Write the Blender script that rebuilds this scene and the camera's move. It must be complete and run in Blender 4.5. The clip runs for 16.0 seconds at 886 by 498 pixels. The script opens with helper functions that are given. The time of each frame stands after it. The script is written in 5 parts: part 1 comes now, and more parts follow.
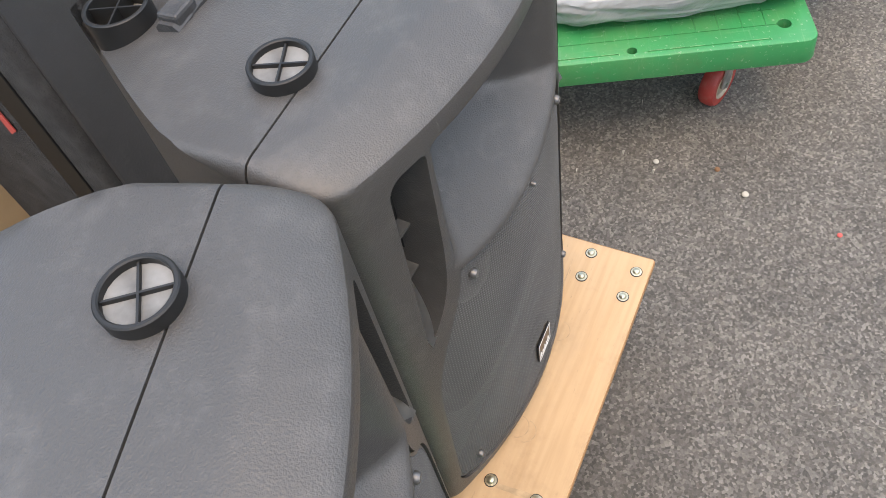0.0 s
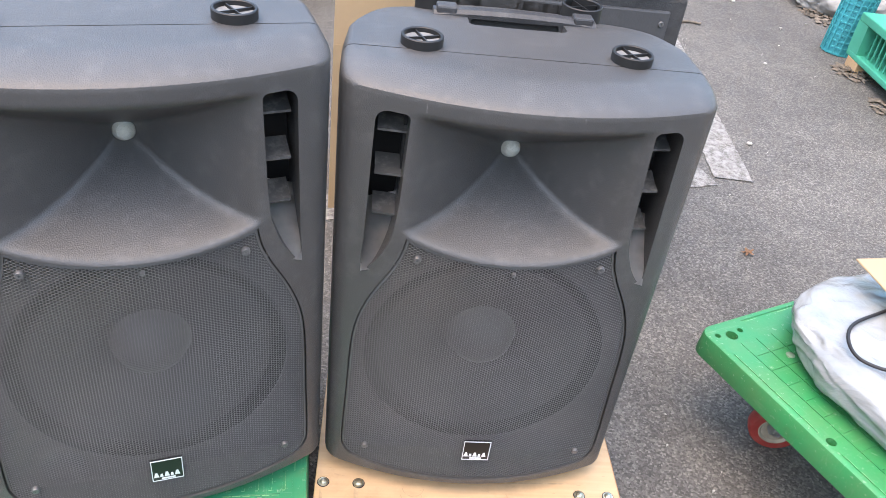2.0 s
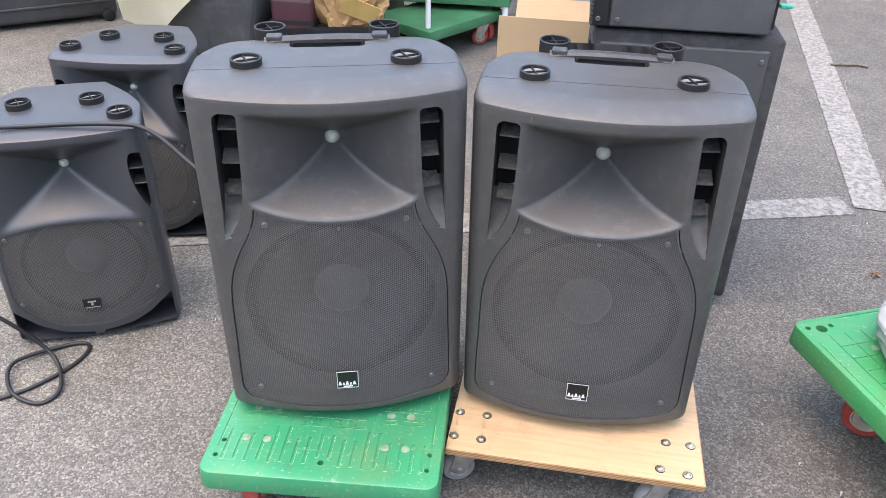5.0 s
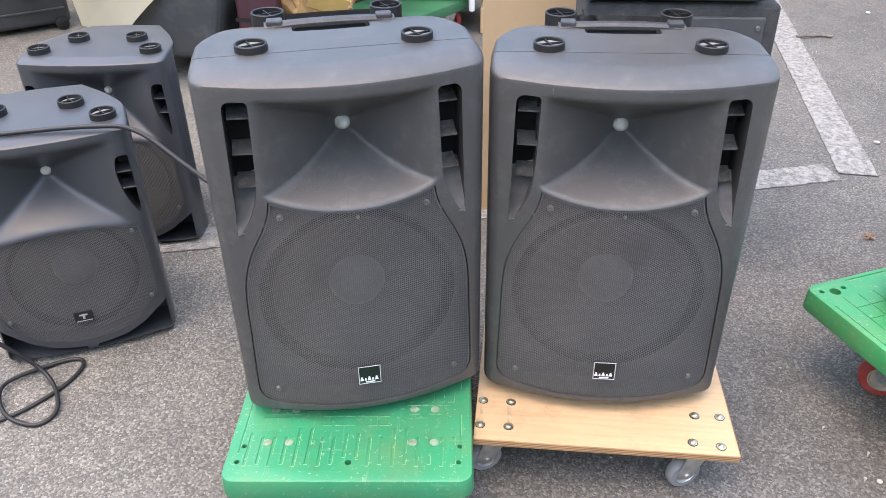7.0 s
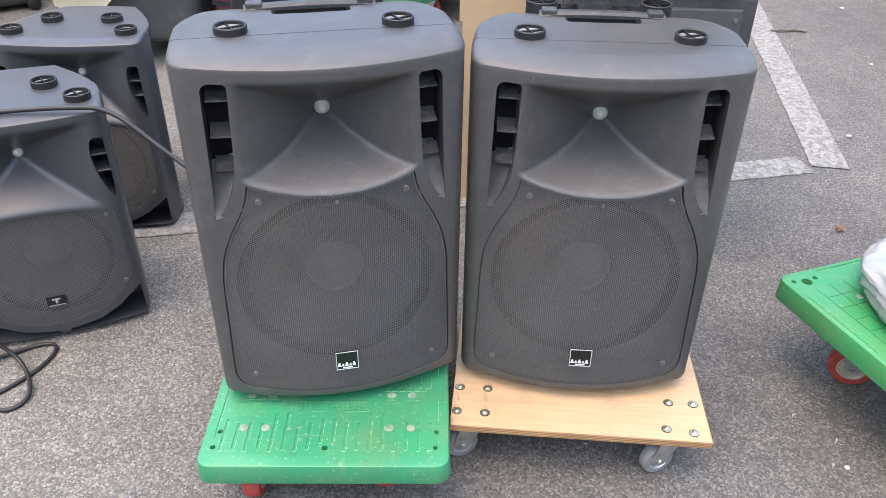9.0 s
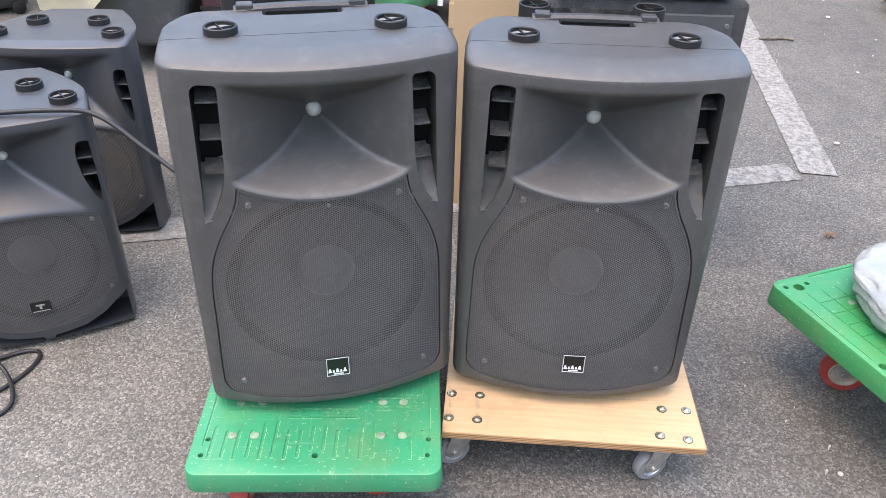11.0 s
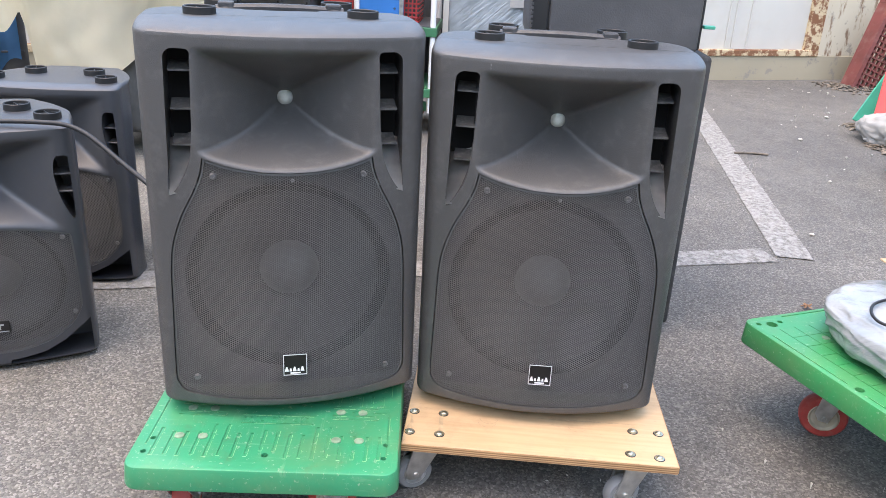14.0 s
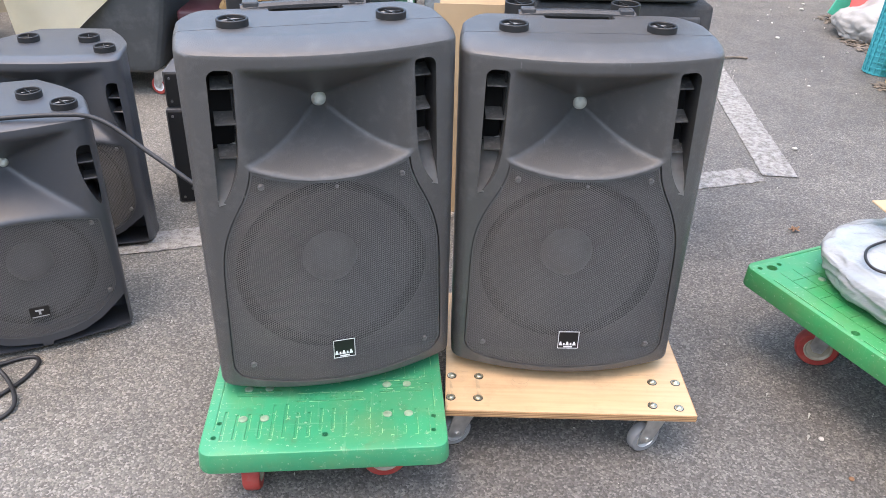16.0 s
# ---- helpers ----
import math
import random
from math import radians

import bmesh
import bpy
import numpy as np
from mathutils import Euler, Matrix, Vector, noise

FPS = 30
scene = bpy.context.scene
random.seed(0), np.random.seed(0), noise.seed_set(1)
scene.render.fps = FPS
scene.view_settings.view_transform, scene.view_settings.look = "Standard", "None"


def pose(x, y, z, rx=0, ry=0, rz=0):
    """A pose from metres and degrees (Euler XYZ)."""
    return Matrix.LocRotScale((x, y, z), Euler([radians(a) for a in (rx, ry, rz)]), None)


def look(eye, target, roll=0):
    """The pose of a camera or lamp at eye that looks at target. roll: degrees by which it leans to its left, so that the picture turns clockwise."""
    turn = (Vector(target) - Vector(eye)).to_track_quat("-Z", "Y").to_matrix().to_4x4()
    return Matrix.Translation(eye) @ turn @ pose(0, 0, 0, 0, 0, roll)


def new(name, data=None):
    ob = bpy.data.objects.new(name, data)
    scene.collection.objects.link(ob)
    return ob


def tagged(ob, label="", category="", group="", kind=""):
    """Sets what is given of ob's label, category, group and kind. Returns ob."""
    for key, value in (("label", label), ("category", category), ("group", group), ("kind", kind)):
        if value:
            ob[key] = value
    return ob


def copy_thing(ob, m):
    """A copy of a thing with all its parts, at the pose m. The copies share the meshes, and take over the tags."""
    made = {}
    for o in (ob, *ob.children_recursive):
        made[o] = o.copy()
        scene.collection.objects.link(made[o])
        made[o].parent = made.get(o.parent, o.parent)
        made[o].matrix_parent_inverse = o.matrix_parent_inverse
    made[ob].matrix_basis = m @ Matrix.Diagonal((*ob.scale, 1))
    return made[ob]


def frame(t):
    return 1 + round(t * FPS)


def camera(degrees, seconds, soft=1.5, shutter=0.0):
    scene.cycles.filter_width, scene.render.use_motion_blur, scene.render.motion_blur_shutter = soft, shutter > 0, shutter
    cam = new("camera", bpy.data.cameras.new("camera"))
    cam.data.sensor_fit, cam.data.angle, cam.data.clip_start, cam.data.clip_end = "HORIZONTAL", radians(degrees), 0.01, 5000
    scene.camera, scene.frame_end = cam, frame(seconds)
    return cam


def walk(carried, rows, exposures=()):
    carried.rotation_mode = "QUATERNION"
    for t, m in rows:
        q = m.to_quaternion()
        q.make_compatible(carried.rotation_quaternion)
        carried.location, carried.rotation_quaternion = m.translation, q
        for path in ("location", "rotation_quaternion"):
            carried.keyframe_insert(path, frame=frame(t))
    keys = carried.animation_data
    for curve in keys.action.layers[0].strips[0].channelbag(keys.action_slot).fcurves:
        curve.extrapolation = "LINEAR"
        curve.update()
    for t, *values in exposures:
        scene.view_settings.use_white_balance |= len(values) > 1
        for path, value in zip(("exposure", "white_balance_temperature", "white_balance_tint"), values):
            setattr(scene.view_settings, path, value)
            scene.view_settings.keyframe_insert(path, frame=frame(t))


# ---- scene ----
from mathutils.bvhtree import BVHTree

EXPOSURE = 2.0
cam = camera(58.4, 16.0, soft=0.7)
PATH = [
    (0, (-0.003, -0.012, 1.208), (0.956, 0.656, -0.406), -13.5),
    (0.2, (0.055, -0.058, 1.206), (0.936, 0.724, -0.424), -8.0),
    (0.5, (0.176, -0.122, 1.161), (0.985, 0.787, -0.468), -0.6),
    (1, (0.300, -0.179, 1.145), (0.762, 1.063, -0.362), 3.8),
    (1.2, (0.329, -0.254, 1.139), (0.606, 1.140, -0.241), 2.3),
    (1.5, (0.363, -0.376, 1.163), (0.582, 1.126, -0.148), 5.5),
    (2, (0.277, -0.596, 1.176), (0.493, 1.020, 0.017), 7.9),
    (2.1, (0.251, -0.634, 1.184), (0.471, 0.985, 0.030), 8.8),
    (2.5, (0.199, -0.784, 1.156), (0.379, 0.856, 0.025), 5.2),
    (2.7, (0.206, -0.817, 1.149), (0.371, 0.831, 0.029), 3.4),
    (3, (0.246, -0.835, 1.121), (0.411, 0.822, 0.015), 1.5),
    (3.5, (0.229, -0.918, 1.174), (0.227, 0.757, 0.081), 2.0),
    (4, (0.311, -1.001, 1.280), (0.188, 0.676, 0.196), 3.4),
    (4.3, (0.345, -1.001, 1.313), (0.231, 0.672, 0.222), 2.8),
    (4.5, (0.381, -0.995, 1.308), (0.205, 0.677, 0.225), 1.7),
    (4.7, (0.399, -0.985, 1.304), (0.134, 0.677, 0.224), 0.9),
    (6.8, (0.282, -0.967, 1.252), (0.111, 0.706, 0.170), -0.7),
    (7, (0.283, -0.967, 1.252), (0.122, 0.706, 0.168), -0.9),
    (7.5, (0.280, -0.970, 1.252), (0.139, 0.697, 0.156), -0.7),
    (8, (0.277, -0.971, 1.249), (0.146, 0.692, 0.146), -0.3),
    (8.5, (0.278, -0.972, 1.248), (0.163, 0.692, 0.145), 0.5),
    (9, (0.278, -0.972, 1.248), (0.179, 0.692, 0.142), 0.8),
    (11.3, (0.262, -0.962, 1.227), (0.199, 0.720, 0.148), 1.4),
    (11.5, (0.242, -0.950, 1.195), (0.180, 0.762, 0.162), 1.3),
    (11.6, (0.235, -0.927, 1.175), (0.176, 0.805, 0.176), 1.5),
    (11.7, (0.237, -0.937, 1.141), (0.174, 0.837, 0.219), 1.2),
    (12, (0.243, -0.949, 1.071), (0.177, 0.898, 0.307), 2.2),
    (12.1, (0.263, -0.967, 1.051), (0.180, 0.885, 0.302), 2.0),
    (12.5, (0.299, -1.032, 0.972), (0.230, 0.815, 0.209), 2.8),
    (13, (0.316, -1.088, 0.975), (0.245, 0.761, 0.218), 3.2),
    (13.5, (0.335, -1.085, 0.978), (0.260, 0.768, 0.231), 3.2),
    (14, (0.335, -1.084, 0.984), (0.262, 0.772, 0.243), 3.1),
    (14.5, (0.324, -1.082, 0.993), (0.262, 0.775, 0.252), 3.0),
    (15, (0.297, -1.093, 1.019), (0.248, 0.746, 0.234), 3.1),
    (15.5, (0.233, -1.082, 1.101), (0.233, 0.690, 0.174), 3.0),
    (16, (0.204, -1.082, 1.181), (0.228, 0.649, 0.179), 1.3),
]
walk(cam, [(t, look(eye, target, roll)) for t, eye, target, roll in PATH], [(0.0, EXPOSURE - 0.48, 9700, 10), (0.5, EXPOSURE - 0.55, 8900, 8), (1.0, EXPOSURE - 0.5, 8200, 6), (1.5, EXPOSURE - 0.06, 8500, 11), (2.5, EXPOSURE + 0.05, 8600, 13), (4.5, EXPOSURE - 0.03, 8500, 13), (16.0, EXPOSURE - 0.03, 8500, 13)])

# ---- light ----
world = bpy.data.worlds.new("sky")
scene.world = world
world.use_nodes = True
wn = world.node_tree.nodes
sky = wn.new("ShaderNodeTexSky")
sky.sky_type, sky.sun_disc = "NISHITA", False
sky.sun_elevation, sky.sun_rotation = radians(73), radians(225)
sky.dust_density, sky.air_density = 1.5, 1.1
haze = wn.new("ShaderNodeHueSaturation")
haze.inputs["Saturation"].default_value = 1.45
world.node_tree.links.new(sky.outputs[0], haze.inputs["Color"])
world.node_tree.links.new(haze.outputs[0], wn["Background"].inputs[0])
wn["Background"].inputs[1].default_value = 0.23
sun = new("sun", bpy.data.lights.new("sun", "SUN"))
sun.data.energy, sun.data.angle, sun.data.color = 1.05, radians(130), (1.0, 0.97, 0.93)
sun.matrix_world = look((-0.4, -0.2, 3.3), (0.3, 0.5, 0.0))


# ---- materials ----
def mat(name, base, rough=0.5, metal=0.0, vary=0.15, scale=6.0, grain=0.0, grain_scale=400.0, dust=None, dust_amount=0.0, dust_scale=9.0, spec=0.5, detail=5.0, edge=(0.5, 0.75)):
    """Paint, plastic, wood and so on: a base colour that varies at a large and a fine scale, with a fine relief and dust."""
    m = bpy.data.materials.new(name)
    m.use_nodes = True
    n, l = m.node_tree.nodes, m.node_tree.links
    b = n["Principled BSDF"]
    b.inputs["Roughness"].default_value, b.inputs["Metallic"].default_value = rough, metal
    b.inputs["Specular IOR Level"].default_value = spec
    co = n.new("ShaderNodeTexCoord")
    big = n.new("ShaderNodeTexNoise")
    big.inputs["Scale"].default_value, big.inputs["Detail"].default_value = scale, detail
    l.new(co.outputs["Object"], big.inputs["Vector"])
    ramp = n.new("ShaderNodeValToRGB")
    ramp.color_ramp.elements[0].position, ramp.color_ramp.elements[1].position = 0.3, 0.7
    ramp.color_ramp.elements[0].color = (*[c * (1 - vary) for c in base], 1)
    ramp.color_ramp.elements[1].color = (*[min(1, c * (1 + vary)) for c in base], 1)
    l.new(big.outputs["Fac"], ramp.inputs["Fac"])
    colour = ramp.outputs["Color"]
    if dust:
        d = n.new("ShaderNodeTexNoise")
        d.inputs["Scale"].default_value, d.inputs["Detail"].default_value, d.inputs["Roughness"].default_value = dust_scale, 9, 0.72
        l.new(co.outputs["Object"], d.inputs["Vector"])
        r2 = n.new("ShaderNodeValToRGB")
        r2.color_ramp.elements[0].position, r2.color_ramp.elements[1].position = edge
        r2.color_ramp.elements[1].color = (dust_amount, dust_amount, dust_amount, 1)
        l.new(d.outputs["Fac"], r2.inputs["Fac"])
        mix = n.new("ShaderNodeMixRGB")
        l.new(r2.outputs["Color"], mix.inputs["Fac"])
        l.new(colour, mix.inputs["Color1"])
        mix.inputs["Color2"].default_value = (*dust, 1)
        colour = mix.outputs["Color"]
    l.new(colour, b.inputs["Base Color"])
    if grain:
        g = n.new("ShaderNodeTexNoise")
        g.inputs["Scale"].default_value, g.inputs["Detail"].default_value = grain_scale, 2
        l.new(co.outputs["Object"], g.inputs["Vector"])
        bump = n.new("ShaderNodeBump")
        bump.inputs["Strength"].default_value, bump.inputs["Distance"].default_value = grain, 0.002
        l.new(g.outputs["Fac"], bump.inputs["Height"])
        l.new(bump.outputs["Normal"], b.inputs["Normal"])
    return m


PLASTIC = mat("black_plastic", (0.06, 0.058, 0.056), 0.42, vary=0.1, grain=0.32, grain_scale=650, dust=(0.22, 0.21, 0.2), dust_amount=0.2, dust_scale=34, spec=0.6)
PLASTIC_T = mat("satin_black_plastic", (0.048, 0.05, 0.055), 0.36, vary=0.12, grain=0.15, grain_scale=600, dust=(0.12, 0.12, 0.11), dust_amount=0.15)
CUP = mat("cup_plastic", (0.012, 0.012, 0.012), 0.5, vary=0.2)
CUP_FLOOR = mat("dusty_cup_floor", (0.17, 0.17, 0.165), 0.7, vary=0.45, scale=40)
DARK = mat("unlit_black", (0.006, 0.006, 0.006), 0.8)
GRILLE = mat("grille_steel", (0.088, 0.086, 0.083), 0.42, vary=0.2, scale=8, dust=(0.14, 0.14, 0.13), dust_amount=0.25, dust_scale=5)
CONE = mat("paper_cone", (0.055, 0.055, 0.053), 0.75, vary=0.2, grain=0.2)
CAP = mat("dust_cap", (0.1, 0.098, 0.095), 0.6, vary=0.2)
SILVER = mat("silver_mesh", (0.62, 0.62, 0.55), 0.4, metal=0.3, vary=0.2, scale=60, grain=0.9, grain_scale=700)
GRIP = mat("handle_plastic", (0.035, 0.035, 0.036), 0.45, vary=0.2, grain=0.3, grain_scale=500, dust=(0.16, 0.16, 0.155), dust_amount=0.3, dust_scale=30)
# dust, plus a base colour lifted for light the slot keeps out
SCOOP = mat("lightened_dusty_scoop", (0.42, 0.415, 0.4), 0.6, vary=0.3, scale=30, dust=(0.4, 0.37, 0.33), dust_amount=0.5, dust_scale=60)
LOUVRE = mat("dusty_plastic", (0.07, 0.069, 0.066), 0.6, vary=0.3, scale=30, dust=(0.35, 0.33, 0.3), dust_amount=0.4, dust_scale=60)
SCRAPE = mat("scraped_plastic", (0.2, 0.195, 0.19), 0.7, vary=0.3, scale=90)
SCREW = mat("screw_steel", (0.17, 0.17, 0.17), 0.45, metal=0.7, vary=0.3, scale=80)
BADGE = mat("badge_black", (0.008, 0.008, 0.008), 0.3)
WHITE = mat("badge_white", (0.75, 0.75, 0.75), 0.4, vary=0.05)
GREY_MARK = mat("badge_grey", (0.35, 0.35, 0.35), 0.4, vary=0.1)
GREEN_DARK = mat("green_cart_steel", (0.03, 0.16, 0.075), 0.5, vary=0.25, dust=(0.2, 0.22, 0.18), dust_amount=0.4)
RED = mat("red_wheel", (0.42, 0.05, 0.04), 0.55, vary=0.25, scale=20, dust=(0.2, 0.13, 0.1), dust_amount=0.6, dust_scale=40)
HUB = mat("wheel_hub", (0.42, 0.36, 0.27), 0.6, vary=0.25, scale=30)
ZINC = mat("zinc_steel", (0.55, 0.55, 0.53), 0.32, metal=0.85, vary=0.25, scale=40)
BRASSY = mat("yellow_zinc", (0.52, 0.49, 0.37), 0.28, metal=0.85, vary=0.35, scale=60)
RUBBER = mat("grey_rubber", (0.22, 0.22, 0.22), 0.7, vary=0.2)
CABLE = mat("cable_rubber", (0.016, 0.016, 0.017), 0.5, vary=0.2)
CARD = mat("cardboard", (0.43, 0.3, 0.175), 0.8, vary=0.1, scale=5, grain=0.1, grain_scale=150, dust=(0.36, 0.22, 0.11), dust_amount=0.3)
KRAFT = mat("kraft_paper", (0.36, 0.21, 0.09), 0.75, vary=0.2, scale=12)
YELLOW_CARD = mat("yellow_card", (0.58, 0.38, 0.13), 0.7, vary=0.12, scale=14)
CREAM = mat("cream_vinyl", (0.72, 0.66, 0.5), 0.55, vary=0.07, scale=4, grain=0.08, grain_scale=90, dust=(0.55, 0.48, 0.34), dust_amount=0.25, dust_scale=6)
COVER = mat("dark_grey_vinyl", (0.05, 0.053, 0.053), 0.55, vary=0.2, scale=5, dust=(0.2, 0.2, 0.19), dust_amount=0.3, dust_scale=8)
CABINET = mat("textured_black_paint", (0.058, 0.058, 0.06), 0.55, vary=0.15, scale=6, grain=0.35, grain_scale=260, dust=(0.13, 0.13, 0.13), dust_amount=0.25)
CARPET = mat("black_carpet", (0.04, 0.04, 0.04), 0.95, vary=0.3, scale=30, grain=1.0, grain_scale=300, dust=(0.14, 0.13, 0.12), dust_amount=0.35)
BLUE = mat("blue_laminate", (0.015, 0.18, 0.52), 0.4, vary=0.08)
TARP = mat("blue_tarpaulin", (0.04, 0.16, 0.32), 0.5, vary=0.2, scale=8)
REDBOX = mat("red_crate", (0.5, 0.05, 0.05), 0.5, vary=0.15)
BRICKRED = mat("faded_red_crate", (0.17, 0.045, 0.04), 0.65, vary=0.25, dust=(0.3, 0.22, 0.18), dust_amount=0.4)
MAROON = mat("maroon_case", (0.06, 0.015, 0.02), 0.5, vary=0.2)
RACK = mat("rack_grey", (0.07, 0.075, 0.08), 0.5, vary=0.2, dust=(0.2, 0.2, 0.2), dust_amount=0.3)
TEAL = mat("teal_net", (0.02, 0.32, 0.36), 0.55, vary=0.2)
SACK = mat("white_sack", (0.3, 0.295, 0.28), 0.8, vary=0.12, scale=8, grain=0.3, grain_scale=120, dust=(0.35, 0.3, 0.25), dust_amount=0.5)
CONE_RED = mat("red_sheet", (0.62, 0.1, 0.09), 0.5, vary=0.1)
CONE_GREEN = mat("green_sheet", (0.03, 0.36, 0.24), 0.5, vary=0.12)
LITTER = mat("dry_litter", (0.14, 0.115, 0.09), 0.9, vary=0.6, scale=30)
CHIP = mat("pale_chip", (0.44, 0.42, 0.37), 0.9, vary=0.2)
SMEAR = mat("grease_smear", (0.42, 0.29, 0.17), 0.6, vary=0.3, scale=60)
RIVET = mat("scuffed_rivet", (0.2, 0.29, 0.19), 0.5, vary=0.3, scale=70)
LEAF = mat("dry_leaf", (0.2, 0.105, 0.055), 0.8, vary=0.3, scale=40)


def layer(m, colour, amount, scale, edge, stretch=(1, 1, 1), turn=0.0, detail=6.0):
    """Lays another tone over a material, where a (stretched) noise passes the given range."""
    n, l = m.node_tree.nodes, m.node_tree.links
    b = n["Principled BSDF"]
    mp = n.new("ShaderNodeMapping")
    mp.inputs["Scale"].default_value, mp.inputs["Rotation"].default_value = stretch, (0, 0, turn)
    l.new(n["Texture Coordinate"].outputs["Object"], mp.inputs["Vector"])
    t = n.new("ShaderNodeTexNoise")
    t.inputs["Scale"].default_value, t.inputs["Detail"].default_value, t.inputs["Roughness"].default_value = scale, detail, 0.65
    l.new(mp.outputs["Vector"], t.inputs["Vector"])
    r = n.new("ShaderNodeValToRGB")
    r.color_ramp.elements[0].position, r.color_ramp.elements[1].position = edge
    r.color_ramp.elements[1].color = (amount, amount, amount, 1)
    l.new(t.outputs["Fac"], r.inputs["Fac"])
    mix = n.new("ShaderNodeMixRGB")
    l.new(r.outputs["Color"], mix.inputs["Fac"])
    l.new(b.inputs["Base Color"].links[0].from_socket, mix.inputs["Color1"])
    mix.inputs["Color2"].default_value = (*colour, 1)
    l.new(mix.outputs["Color"], b.inputs["Base Color"])
    return m


def green_material(name, base, wear):
    """Moulded green plastic with a film of dirt, small chips and long fine scratches."""
    m = mat(name, base, 0.4, vary=0.14, scale=4, grain=0.1, grain_scale=180, dust=(0.17, 0.24, 0.1), dust_amount=0.55 * wear, dust_scale=7, edge=(0.45, 0.8))
    layer(m, (0.34, 0.42, 0.28), 0.6 * wear, 120, (0.62, 0.7), detail=3)
    layer(m, (0.3, 0.42, 0.26), 0.22 * wear, 9, (0.6, 0.7), (1.0, 16.0, 4.0), 0.5)
    layer(m, (0.3, 0.42, 0.26), 0.2 * wear, 9, (0.61, 0.7), (14.0, 1.0, 4.0), 0.3)
    return layer(m, (0.13, 0.075, 0.035), 0.4 * wear, 22, (0.6, 0.8))


GREEN = green_material("green_plastic", (0.014, 0.25, 0.115), 1.0)
# wear raised beyond the real scuffs, to paint in sky glare on the deck
GREEN_CART = green_material("green_cart_plastic", (0.014, 0.235, 0.078), 0.8)
WORN_LIT_EDGE = mat("worn_lit_green_edge", (0.2, 0.42, 0.2), 0.6, vary=0.4, scale=60)


def wood_material():
    m = mat("plywood", (0.56, 0.375, 0.215), 0.6, vary=0.1, scale=3, dust=(0.3, 0.19, 0.105), dust_amount=0.5, dust_scale=11)
    n, l = m.node_tree.nodes, m.node_tree.links
    co, b = n["Texture Coordinate"], n["Principled BSDF"]
    mp = n.new("ShaderNodeMapping")
    mp.inputs["Scale"].default_value = (3, 60, 60)
    l.new(co.outputs["Object"], mp.inputs["Vector"])
    g = n.new("ShaderNodeTexNoise")
    g.inputs["Scale"].default_value, g.inputs["Detail"].default_value = 2.0, 6
    l.new(mp.outputs["Vector"], g.inputs["Vector"])
    r = n.new("ShaderNodeValToRGB")
    r.color_ramp.elements[0].position, r.color_ramp.elements[1].position = 0.35, 0.6
    r.color_ramp.elements[0].color, r.color_ramp.elements[1].color = (0.9, 0.87, 0.82, 1), (1, 1, 1, 1)
    l.new(g.outputs["Fac"], r.inputs["Fac"])
    mix = n.new("ShaderNodeMixRGB")
    mix.blend_type = "MULTIPLY"
    mix.inputs["Fac"].default_value = 0.8
    l.new(b.inputs["Base Color"].links[0].from_socket, mix.inputs["Color1"])
    l.new(r.outputs["Color"], mix.inputs["Color2"])
    l.new(mix.outputs["Color"], b.inputs["Base Color"])
    layer(m, (0.33, 0.24, 0.15), 0.45, 5, (0.48, 0.75), (1.0, 1.6, 1.0))
    return layer(m, (0.2, 0.14, 0.09), 0.4, 60, (0.64, 0.74), (1.0, 3.0, 1.0))


def ply_edge_material():
    """The plies of the board's cut edge, as thin dark and light layers."""
    m = mat("plywood_edge", (0.5, 0.3, 0.15), 0.75, vary=0.2, scale=12)
    n, l = m.node_tree.nodes, m.node_tree.links
    b = n["Principled BSDF"]
    w = n.new("ShaderNodeTexWave")
    w.bands_direction = "Z"
    w.inputs["Scale"].default_value, w.inputs["Distortion"].default_value = 75, 0.6
    l.new(n["Texture Coordinate"].outputs["Object"], w.inputs["Vector"])
    r = n.new("ShaderNodeValToRGB")
    r.color_ramp.elements[0].color, r.color_ramp.elements[1].color = (0.45, 0.36, 0.3, 1), (1, 1, 1, 1)
    l.new(w.outputs["Fac"], r.inputs["Fac"])
    mix = n.new("ShaderNodeMixRGB")
    mix.blend_type = "MULTIPLY"
    mix.inputs["Fac"].default_value = 1.0
    l.new(b.inputs["Base Color"].links[0].from_socket, mix.inputs["Color1"])
    l.new(r.outputs["Color"], mix.inputs["Color2"])
    l.new(mix.outputs["Color"], b.inputs["Base Color"])
    return m


